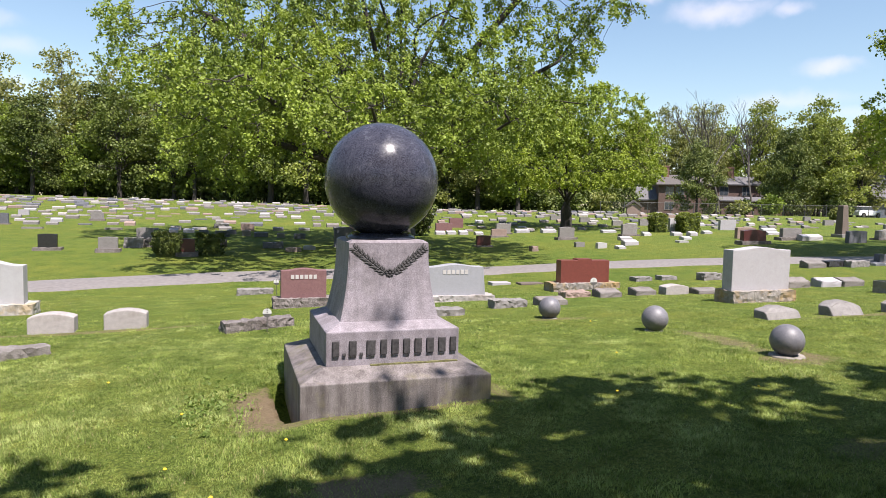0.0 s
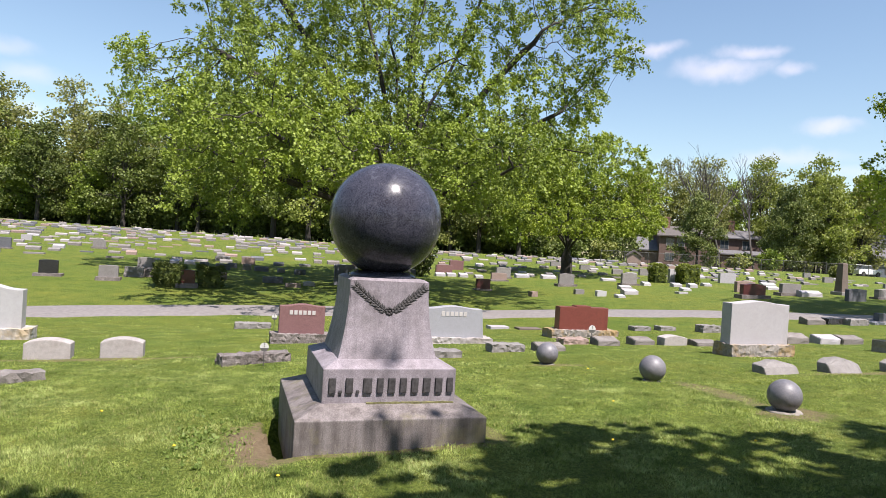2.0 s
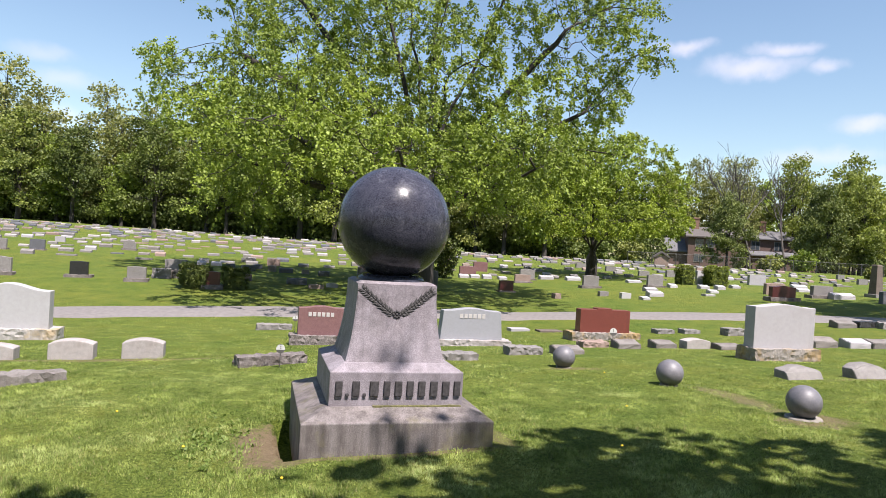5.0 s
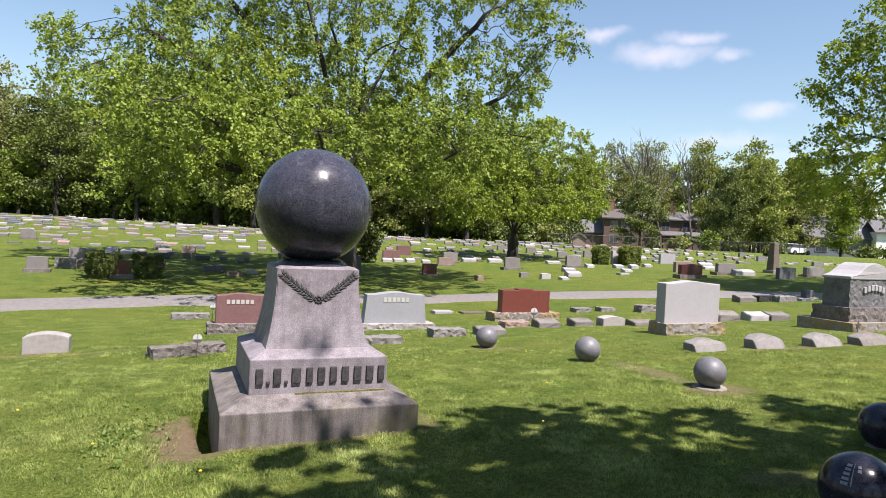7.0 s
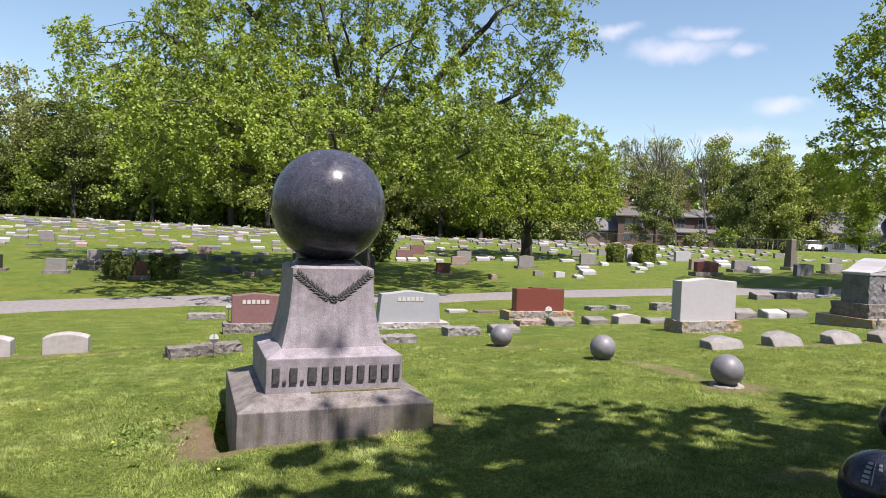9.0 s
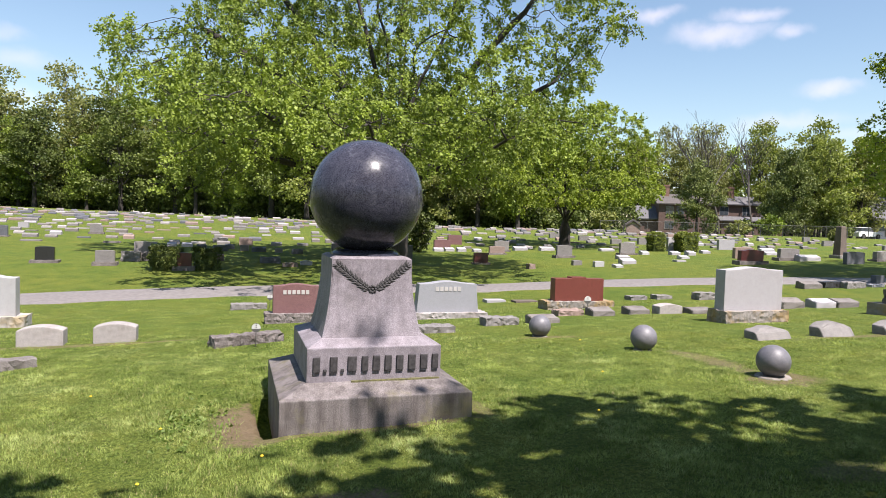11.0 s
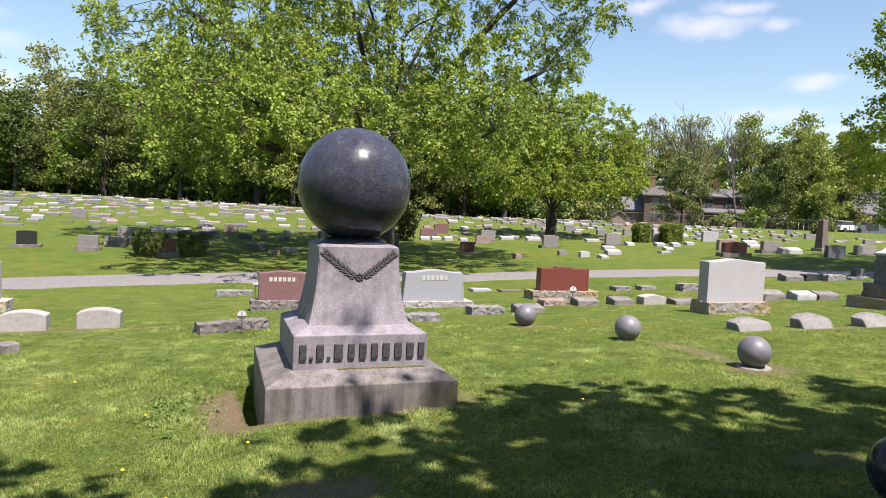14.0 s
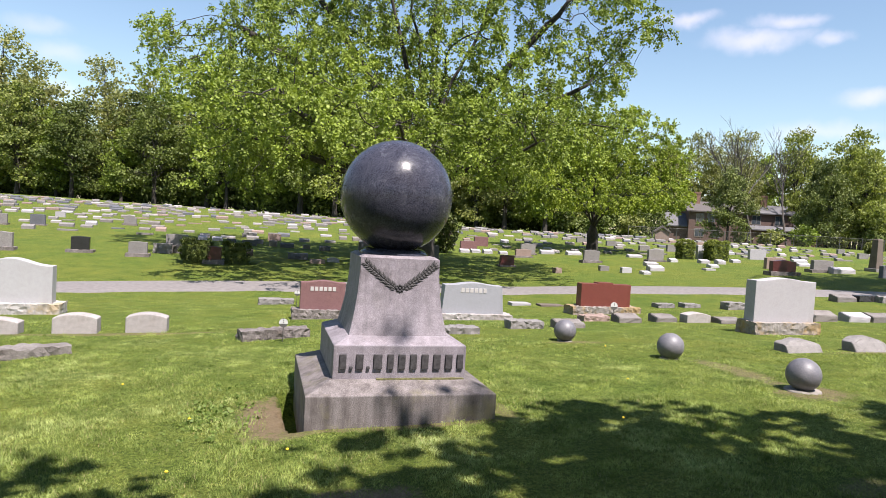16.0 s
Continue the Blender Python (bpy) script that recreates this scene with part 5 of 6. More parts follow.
# the unseen tree that shades the foreground, with high boughs added against sky light
tree(3.4, -8.9, [(-2.4, 2.9, 7.0, 1.2, 1.9, 0.9), (-4.6, 1.7, 7.0, 1.3, 1.2, 0.8), (-6.6, 1.3, 7.0, 1.3, 1.3, 0.8), (-3.6, 0.2, 7.0, 2.2, 1.8, 1.2), (-0.1, 2.85, 7.0, 2.8, 2.6, 1.0), (-5.9, 0.0, 7.0, 2.7, 2.0, 1.3), (4.5, 3.2, 7.2, 3.0, 3.0, 1.4), (-1.0, -0.6, 7.6, 3.4, 2.6, 1.6), (2.5, 0.0, 7.6, 4.0, 3.0, 1.8),
                 (8.0, 2.2, 7.4, 3.0, 3.2, 1.8), (0, -2.5, 10.5, 4.6, 3.4, 2.0), (-8.5, -0.8, 6.8, 2.2, 2.2, 1.4), (-5.0, -4.5, 8.5, 4.0, 3.0, 2.0), (5.5, -3.0, 9.5, 4.5, 4.0, 2.4), (11.5, 0.0, 8.5, 3.0, 4.0, 2.2), (4.0, 0.6, 11.0, 4.5, 2.6, 1.6),
                 (-2.0, -5.0, 12.5, 5.0, 3.5, 2.6), (4.0, -5.0, 14.0, 5.0, 4.0, 2.6), (0.6, 1.2, 6.6, 2.0, 1.6, 0.8), (6.2, 1.4, 9.6, 3.6, 2.6, 1.6), (9.6, 0.4, 11.0, 3.6, 3.4, 2.0), (6.0, -1.5, 12.6, 4.2, 3.2, 2.0), (-2.0, 3.1, 7.6, 0.8, 0.7, 0.4)],
     "tall maple that casts dappled shade over the lawn", 0.4, 3.2, 2500, 6, 9, 0.235, LEAF_DEEP, reach=0.5, tight=0.14, shell=0.2, fine=False, seed=5, open_to=in_shade, shadow_sprigs=((-1.31, 1.88, 13.05), (-1.22, 1.91, 13.3), (-2.2, 2.22, 13.0)))


# ---- far woods and garden trees ----
def wood_tree(kind, mat, height, label, boughs=170, sprays=4, per=12, size=0.265, bark=BARK, low=0.14):
    h = height
    rnd = random.Random(40 + kind)
    wide = (0.25, 0.27, 0.19)[kind % 3]
    lobes = [(0, 0, 0.55 * h, wide * 0.6 * h, wide * 0.6 * h, 0.25 * h), (0.02 * h, 0, 0.87 * h, 0.1 * h, 0.1 * h, 0.11 * h)]
    for i in range(11):
        f = (i + 0.5) / 11
        a = i * 2.4 + rnd.uniform(-0.4, 0.4)
        out = wide * (0.75 + 0.35 * math.sin(math.pi * f)) * (1.0 - 0.55 * f ** 2) * rnd.uniform(0.75, 1.1)
        z = low + (0.82 - low) * f
        rr = rnd.uniform(0.085, 0.125) * (1.15 - 0.3 * f)
        lobes.append((out * h * math.cos(a), out * h * math.sin(a), z * h, rr * h, rr * h, rr * 0.8 * h))
    return tree(0, 0, lobes, label, 0.02 * h, 0.2 * h, boughs, sprays, per, size, mat, bark, shell=0.72, reach=0.035 * h, tight=0.36, fine=False, seed=20 + kind)


WOODS = []
for kind, mat, h, label in ((0, LEAF_MID, 15.0, "tall broadleaf tree in fresh green at the field's edge"), (1, LEAF_DARK, 14.0, "dense dark green broadleaf tree at the field's edge"),
                            (2, LEAF_BRIGHT, 12.0, "slender bright green tree at the field's edge"), (0, LEAF_OLIVE, 16.0, "tall olive-brown tree just coming into leaf"),
                            (1, LEAF_MID, 13.0, "round green garden tree beyond the lawn"), (2, LEAF_DARK, 13.0, "dense dark green conical garden tree by the house"),
                            (1, LEAF_GARDEN, 14.0, "bright yellow-green garden tree beyond the lawn")):
    WOODS.append(wood_tree(kind, mat, h, label))
WOODS.append(wood_tree(1, LEAF_DEEP, 11.0, "dense deep green tree with foliage to the ground", 230, 4, 13, 0.25, low=0.07))
WOOD_USED = [False] * 8


def wood(kind, s, w, scale, turn, slim=1.0):
    """Stands a tree of one kind at a place ahead and aside."""
    x, y = place(s, w)
    m = pose(x, y, gz(x, y), 0, 0, turn) @ Matrix.Diagonal((scale * slim, scale * slim, scale, 1))
    if not WOOD_USED[kind]:
        WOOD_USED[kind] = True
        WOODS[kind].matrix_basis = m
        return WOODS[kind]
    return copy_thing(WOODS[kind], m)


# unseen trees added on the near side and at the flanks, to cut sky light
for i, (s, w) in enumerate(((-14, -22), (-20, -10), (-17, 18), (-24, 4), (-12, 30), (-6, -34), (6, -38), (22, -44), (-30, -26), (-34, 14), (4, 42), (38, -52))):
    wood((0, 4, 1, 0, 4)[i % 5], s, w, 0.9 + 0.13 * (i % 3), i * 67)
# the wood along the far edge of the lawn
pick = random.Random(11)
rng = np.random.default_rng(31)
for row, (s0, n, lift) in enumerate(((79.0, 18, 0.98), (85.0, 15, 1.12), (92.0, 13, 1.12))):
    for i in range(n):
        w = -84 + i * 94.0 / n + pick.uniform(-1.6, 1.6)
        kind = pick.choice((1, 4, 5, 1, 2, 6) if row == 0 else (5, 1, 0, 1) if row == 1 else (0, 0, 3))
        if row == 0 and i % 4 == 2:
            kind = 2
        wood(kind, s0 + pick.uniform(-1.5, 1.5) - 0.05 * w, w, lift * pick.uniform(0.75, 1.15), pick.uniform(0, 360))
for s, w, scale, turn in ((92, -80, 1.25, 40), (88, -70.5, 1.0, 160), (98, -90, 1.3, 280)):
    wood(3, s, w, scale, turn, 1.1)
# trees among the houses
for kind, s, w, sc, turn, slim in ((7, 84, 25.7, 0.84, 20, 0.88), (7, 87, 38.6, 1.2, 90, 0.85), (6, 88, 43.5, 0.85, 200, 0.95), (6, 96, 47.0, 0.9, 310, 1.0), (7, 100, 12.5, 1.0, 60, 0.9), (7, 104, 18.0, 0.9, 250, 0.9), (1, 98, 7.0, 0.9, 130, 1), (7, 96, 41.5, 1.3, 150, 0.9), (0, 117, 32.5, 1.2, 33, 0.75), (4, 116, 24, 1.2, 70, 0.9), (3, 120, 31, 0.95, 140, 0.9), (6, 112, 44.5, 1.2, 200, 0.8), (6, 96, 45.5, 1.1, 300, 0.8), (4, 92, 49.5, 1.05, 10, 0.9), (5, 88, 43.5, 0.7, 100, 1),
                                   (0, 108, 52, 1.15, 55, 0.9), (6, 98, 53, 0.95, 15, 1), (3, 126, 39, 1.0, 250, 0.8), (6, 110, 60, 1.1, 33, 0.9), (0, 118, 14, 1.2, 120, 1), (5, 96, 15, 0.8, 210, 1), (4, 116, 68, 1.1, 5, 1), (4, 106, 66.5, 0.95, 45, 1), (0, 112, 72, 1.05, 130, 1), (2, 86, 53.0, 0.7, 80, 1),
                                   (0, 124, 58, 1.2, 280, 1), (3, 118, 48, 1.0, 190, 0.9), (4, 108, 8, 1.1, 90, 1), (0, 122, 74, 1.2, 20, 1), (6, 130, 28, 1.25, 10, 0.8), (0, 132, 20, 1.3, 77, 1), (2, 132, 46, 1.4, 99, 1), (3, 112, 36, 0.9, 60, 0.8)):
    wood(kind, s, w, sc, turn, slim)


def bare_tree(s, w, h, seed):
    """A tree still without leaves."""
    x, y = place(s, w)
    root = thing("bare_tree", pose(x, y, gz(x, y)), "leafless pale grey tree with fine upright branches", "tree")
    verts, faces = [], []
    rnd = random.Random(seed)

    def grow(p, d, length, r, depth):
        q = [p]
        for i in range(3):
            d = (d + Vector((rnd.gauss(0, 0.13), rnd.gauss(0, 0.13), 0.05))).normalized()
            q.append(q[-1] + d * length / 3)
        tube(verts, faces, [tuple(v) for v in q], [r, r * 0.88, r * 0.76, r * 0.65], 6 if depth < 2 else 3)
        if depth >= 5:
            return
        for i in range(3 if depth else 4):
            t = rnd.uniform(0.45, 1.0)
            start = q[1 + min(2, int(t * 3))]
            e = (d + Vector((rnd.gauss(0, 0.36), rnd.gauss(0, 0.36), rnd.uniform(0.0, 0.4)))).normalized()
            grow(start, e, length * rnd.uniform(0.55, 0.78), r * 0.58, depth + 1)

    grow(Vector((0, 0, -0.2)), Vector((0, 0, 1)), h * 0.34, h * 0.0095, 0)
    raw("trunk", verts, faces, BARE_BARK, root)
    return root


bare_tree(92, 31.2, 18.5, 3)
bare_tree(104, 40.5, 20.0, 8)
bare_tree(108, 34.0, 19.0, 12)


def shrub(s, w, wide, tall, mat, label, n=90, name="shrub", size=0.16, xy=None):
    x, y = xy or place(s, w)
    root = thing(name, pose(x, y, gz(x, y)), label, "shrub")
    pts, pk = in_lobes([(0, 0, tall * 0.5, wide / 2, wide / 2, tall * 0.5), (wide * 0.15, 0, tall * 0.6, wide * 0.35, wide * 0.35, tall * 0.36), (-wide * 0.18, 0, tall * 0.4, wide * 0.33, wide * 0.33, tall * 0.36)], n, 0.45)
    verts, faces = [], []
    for p in pts[:: max(1, n // 12)]:
        tube(verts, faces, bent((0, 0, -0.1), p, 0.05, 0.04, 4), (0.03, 0.022, 0.015, 0.008), 4)
    raw("stem", verts, faces, BARK, root)
    leaf_mesh("foliage", pts, size, 18, wide * 0.09, mat, root)
    return root


shrub(0, 0, 1.35, 2.0, YEW_SHADED_DARK, "dark conical yew beside the graves", 150, "yew", 0.12, (7.75, 26.5))
for s, w, wd, tl, mt in ((83, 30.3, 2.4, 1.6, LEAF_MID), (84, 34.5, 3.2, 2.6, LEAF_BRIGHT), (85, 31.8, 2.0, 1.8, LEAF_DARK), (86, 39.5, 2.2, 2.2, LEAF_MID), (87, 45.0, 2.2, 2.0, LEAF_DARK), (60, 30.5, 0.9, 1.0, LEAF_MID), (76, 9, 3.0, 2.2, LEAF_DARK), (86, 17.1, 4.4, 4.2, LEAF_DARK), (87, 13.9, 3.6, 3.4, LEAF_DARK), (78, 13, 3.2, 2.6, LEAF_MID), (84, 55, 4.5, 1.5, LEAF_DARK), (85, 60, 5, 1.8, LEAF_DARK), (85, 43.2, 3.4, 2.4, LEAF_DARK)):
    shrub(s, w, wd, tl, mt, "garden shrub by the boundary fence", 70, size=0.28)
# dark-leaved shrubs added to stand for the deep shade under the crowns
for i in range(33):
    w = -84 + i * 2.9 + pick.uniform(-0.6, 0.6)
    shrub(80.5 - 0.05 * w + pick.uniform(-0.5, 2.0), w, pick.uniform(3.2, 5.0), pick.uniform(1.6, 3.6), LEAF_DARK, "dark undergrowth filling in for shade at the edge of the wood", 60, size=0.34)


# a backing row in the same dark leaf, added to close bright gaps with shade
for i in range(21):
    w = -92 + i * 5.0
    shrub(99.0 + pick.uniform(-1.5, 1.5), w, pick.uniform(6.0, 8.0), pick.uniform(4.5, 6.0), LEAF_DARK, "thick dark undergrowth filling in for shade deep in the wood", 90, size=0.45)


# ---- clipped hedges ----
def hedge(x, y, w, d, h, label, leaf=YEW_SUNLIT):
    root = thing("clipped_yew", pose(x, y, gz(x, y)), label, "hedge", "clipped yews beside the graves")
    bm = bmesh.new()
    rough_box(bm, -w * 0.44, w * 0.44, d * 0.06, d * 0.94, -0.05, h * 0.86, 0.2, 0.05, x)
    part("core", bm, YEW_SHADED_DARK, root, "dense dark inner growth")
    n = int(170 * (w * d + 2 * (w + d) * h) / 2)
    p = rng.uniform((-w / 2, 0, 0.05), (w / 2, d, h), (n, 3))
    face = rng.integers(0, 6, n)
    for k, (ax, v) in enumerate(((0, -w / 2), (0, w / 2), (1, 0.0), (1, d), (2, h), (2, h))):
        p[face == k, ax] = v
    mid = np.array((0, d / 2, h * 0.45))
    r = (p - mid) / np.array((w / 2, d / 2, h * 0.55))
    p = mid + (p - mid) * np.clip(1.13 - 0.1 * (np.abs(r) ** 4).sum(1), 0.82, 1.0)[:, None]
    p[:, 0] *= 0.86 + 0.2 * p[:, 2] / h
    p += 0.05 * np.sin(p[:, [1, 2, 0]] * 7.0 + x) + 0.03 * np.sin(p[:, [2, 0, 1]] * 15.0 + y)
    leaf_mesh("foliage", p, 0.05, 22, 0.045, leaf, root, -0.6, 0.6)
    return root


# the first pair takes the shade-toned leaf, the second the sunlit one
hedge(-3.2, 18.1, 0.86, 0.7, 0.72, "ragged clipped yew beside a maroon headstone", YEW_SHADED_DARK)
hedge(-1.92, 18.1, 0.78, 0.7, 0.68, "ragged clipped yew toned dark for shade by a maroon headstone", YEW_SHADED_DARK)
hedge(21.25, 25.6, 0.8, 0.75, 0.98, "clipped yew block in a pair on the lawn")
hedge(22.75, 24.9, 1.15, 0.85, 1.02, "wide clipped yew block in a pair on the lawn")


# ---- houses beyond the fence ----
def window(parent, x, z, w, h, y=0.0):
    bm = bmesh.new()
    box(bm, x - w / 2 - 0.08, x + w / 2 + 0.08, y - 0.06, y + 0.02, z - 0.08, z + h + 0.08)
    f = part("window", bm, TRIM_GREY, parent, "weathered grey window frame")
    bm = bmesh.new()
    box(bm, x - w / 2, x - 0.03, y - 0.075, y - 0.045, z, z + h)
    part("pane", bm, GLASS_DARK, f)
    bm = bmesh.new()
    box(bm, x + 0.03, x + w / 2, y - 0.075, y - 0.045, z, z + h)
    part("pane", bm, GLASS_DARK, f)


def gable_roof(bm, x0, x1, y0, y1, z, rise, over=0.4, along="x"):
    if along == "x":
        ym = (y0 + y1) / 2
        a = [(y0 - over, z - 0.12), (ym, z + rise), (y1 + over, z - 0.12), (y1 + over, z - 0.3), (ym, z + rise - 0.2), (y0 - over, z - 0.3)]
        va, vb = [[bm.verts.new((x, p, q)) for p, q in a] for x in (x0 - over, x1 + over)]
    else:
        xm = (x0 + x1) / 2
        a = [(x0 - over, z - 0.12), (xm, z + rise), (x1 + over, z - 0.12), (x1 + over, z - 0.3), (xm, z + rise - 0.2), (x0 - over, z - 0.3)]
        va, vb = [[bm.verts.new((p, y, q)) for p, q in a] for y in (y0 - over, y1 + over)]
    bm.faces.new(va)
    bm.faces.new(list(reversed(vb)))
    for i in range(6):
        bm.faces.new((va[i], vb[i], vb[(i + 1) % 6], va[(i + 1) % 6]))
    bmesh.ops.recalc_face_normals(bm, faces=bm.faces[:])
    return bm


def house(s, w, turn, wide, deep, eave, rise, wall, roof, label, windows, chimney=None, wing=None, along="x"):
    x, y = place(s, w)
    root = thing("house", pose(x, y, gz(x, y) - 0.3, 0, 0, turn), label, "house")
    bm = bmesh.new()
    if along == "x":
        o = [(0, 0), (deep, 0), (deep, eave), (deep / 2, eave + rise - 0.15), (0, eave)]
        va, vb = [[bm.verts.new((xx, p, q)) for p, q in o] for xx in (0, wide)]
    else:
        o = [(0, 0), (wide, 0), (wide, eave), (wide / 2, eave + rise - 0.15), (0, eave)]
        va, vb = [[bm.verts.new((p, yy, q)) for p, q in o] for yy in (0, deep)]
    bm.faces.new(va)
    bm.faces.new(list(reversed(vb)))
    for i in range(5):
        bm.faces.new((va[i], vb[i], vb[(i + 1) % 5], va[(i + 1) % 5]))
    bmesh.ops.recalc_face_normals(bm, faces=bm.faces[:])
    body = part("wall", bm, wall, root)
    r = part("roof", gable_roof(bmesh.new(), 0, wide, 0, deep, eave, rise, 0.45, along), roof, root)
    if chimney:
        bm = bmesh.new()
        cx, cyy, top = chimney
        box(bm, cx - 0.45, cx + 0.45, cyy - 0.35, cyy + 0.35, eave - 0.3, top, 0.03)
        box(bm, cx - 0.52, cx + 0.52, cyy - 0.42, cyy + 0.42, top - 0.25, top - 0.1)
        part("chimney", bm, BRICK, r, "brick chimney")
    for wx, wz, ww, wh in windows:
        window(body, wx, wz, ww, wh)
    if wing:
        wx0, wx1, wy0, wy1, wz, wr, wm = wing
        bm = bmesh.new()
        box(bm, wx0, wx1, wy0, wy1, 0, wz - 0.1)
        part("wing", bm, wm, root)
        part("wing_roof", gable_roof(bmesh.new(), wx0, wx1, wy0, wy1, wz, wr, 0.4, "x"), ROOF_GREY, root)
    return root


house(104, 26.0, -27, 7.5, 8.0, 5.0, 1.5, SIDING_BROWN, ROOF_TAN, "brown two-storey house with a low wing and brick chimney", [(1.6, 3.3, 1.0, 1.1), (3.2, 3.3, 1.0, 1.1), (1.6, 1.0, 1.2, 1.1), (4.0, 1.0, 1.0, 1.1)],
      (1.5, 3.2, 7.9), (-2.8, 0.2, 1.0, 6.5, 2.6, 1.9, SIDING_BROWN))
house(108, 36.0, -27, 6.6, 8.0, 5.3, 1.3, SIDING_BROWN, ROOF_GREY, "dark brown two-storey house with porch roof and chimney", [(1.2, 3.4, 1.2, 1.3), (4.6, 3.4, 1.2, 1.3), (1.4, 1.0, 1.4, 1.2), (4.2, 1.0, 1.0, 1.9)],
      (3.0, 3.5, 8.1), (0.4, 6.2, -2.2, 0.6, 2.7, 0.5, SIDING_BROWN))
house(107, 43.3, -27, 4.2, 6.0, 2.6, 1.4, BRICK, ROOF_TAN, "low tan brick garage with a shingle roof", [])
blue_house = house(94, 52.8, -35, 13.0, 8.0, 3.2, 3.2, SIDING_BLUE, ROOF_GREY, "blue-grey house with steep roof and white trim", [(2.0, 1.0, 1.4, 1.4), (5.0, 1.0, 1.4, 1.4), (8.0, 0.9, 1.4, 1.4), (10.6, 0.9, 1.4, 1.4)],
      None, (8.4, 11.2, -1.6, 3.0, 4.2, 1.5, TRIM_WHITE))


def dormer(parent, x):
    """A small white gabled dormer on the front slope of a roof."""
    bm = bmesh.new()
    box(bm, x - 0.8, x + 0.8, 1.0, 3.4, 3.9, 5.3)
    d = part("dormer", bm, TRIM_WHITE, parent, "white gabled dormer")
    part("dormer_roof", gable_roof(bmesh.new(), x - 0.8, x + 0.8, 1.0, 3.6, 5.3, 0.7, 0.2, "y"), ROOF_GREY, d)
    bm = bmesh.new()
    box(bm, x - 0.45, x + 0.45, 0.95, 1.01, 4.3, 5.1)
    part("pane", bm, GLASS_DARK, d)


for dormer_x in (4.2, 6.6):
    dormer(blue_house, dormer_x)


def shed(s, w):
    x, y = place(s, w)
    root = thing("tool_shed", pose(x, y, gz(x, y), 0, 0, -30), "small pinkish tool shed with pitched roof by the fence", "shed")
    bm = bmesh.new()
    box(bm, 0, 1.25, 0, 1.2, -0.1, 1.0, 0.01)
    part("wall", bm, TAN, root)
    part("roof", gable_roof(bmesh.new(), 0, 1.25, 0, 1.2, 1.05, 0.4, 0.12, "y"), ROOF_TAN, root)
    return root


shed(62.5, 12.7)


def fence(s0, w0, s1, w1, h, gap):
    """A chain-link boundary fence."""
    (x0, y0), (x1, y1) = place(s0, w0), place(s1, w1)
    root = thing("chain_link_fence", pose(0, 0, 0), "grey chain-link boundary fence with top rail", "fence")
    n = int(math.hypot(x1 - x0, y1 - y0) / gap)
    tops = []
    post = None
    for i in range(n + 1):
        x, y = x0 + (x1 - x0) * i / n, y0 + (y1 - y0) * i / n
        z = gz(x, y)
        tops.append((x, y, z + h))
        if post is None:
            bm = bmesh.new()
            bmesh.ops.create_cone(bm, cap_ends=True, segments=8, radius1=0.035, radius2=0.035, depth=h + 0.3, matrix=Matrix.Translation((0, 0, h / 2 - 0.1)))
            post = part("post", bm, METAL, root)
            post.location = (x, y, z)
        else:
            p = new("post", post.data)
            p.parent, p.location = root, (x, y, z)
    verts, faces = [], []
    tube(verts, faces, tops, [0.02] * len(tops), 6)
    raw("top_rail", verts, faces, METAL, root)
    verts, faces = [], []
    total = math.hypot(x1 - x0, y1 - y0)
    for i in range(int(total / 0.16)):
        for d in (-h, h):
            f, g = i * 0.16 / total, (i * 0.16 + d) / total
            if 0 <= g <= 1:
                a = np.array((x0 + (x1 - x0) * f, y0 + (y1 - y0) * f))
                b = np.array((x0 + (x1 - x0) * g, y0 + (y1 - y0) * g))
                tube(verts, faces, [(*a, gz(*a) + 0.03), (*b, gz(*b) + h)], [0.0025, 0.0025], 3)
    raw("wire_mesh", verts, faces, METAL, root)
    return root


fence(67, 11.0, 74, 43.0, 1.2, 2.4)
fence(86, -66.0, 82, -30.0, 1.4, 2.6)


def car(s, w, turn):
    x, y = place(s, w)
    root = thing("car", pose(x, y, gz(x, y), 0, 0, turn), "white parked car beside the garden", "car")
    bm = bmesh.new()
    prism(bm, [(-2.2, 0.3), (2.2, 0.3), (2.25, 0.75), (1.5, 0.95), (-2.0, 0.98), (-2.25, 0.8)], -0.85, 0.85, 0.06)
    body = part("body", bm, CAR_WHITE, root)
    bm = bmesh.new()
    prism(bm, [(-1.8, 0.95), (1.0, 0.93), (0.35, 1.42), (-1.3, 1.45)], -0.72, 0.72, 0.05)
    part("window", bm, GLASS_DARK, body)
    bm = bmesh.new()
    prism(bm, [(-1.35, 1.44), (0.4, 1.42), (0.2, 1.5), (-1.15, 1.52)], -0.7, 0.7, 0.02)
    part("cabin_top", bm, CAR_WHITE, body)
    for wx in (-1.4, 1.4):
        for wy in (-0.86, 0.86):
            bm = bmesh.new()
            bmesh.ops.create_cone(bm, cap_ends=True, segments=20, radius1=0.33, radius2=0.33, depth=0.2, matrix=Matrix.Translation((wx, wy, 0.33)) @ Matrix.Rotation(math.pi / 2, 4, "X"))
            wheel = part("wheel", bm, RUBBER, root)
            bm = bmesh.new()
            bmesh.ops.create_cone(bm, cap_ends=True, segments=16, radius1=0.2, radius2=0.2, depth=0.22, matrix=Matrix.Translation((wx, wy, 0.33)) @ Matrix.Rotation(math.pi / 2, 4, "X"))
            part("rim", bm, METAL, wheel)
    return root


car(89, 48.6, 5)


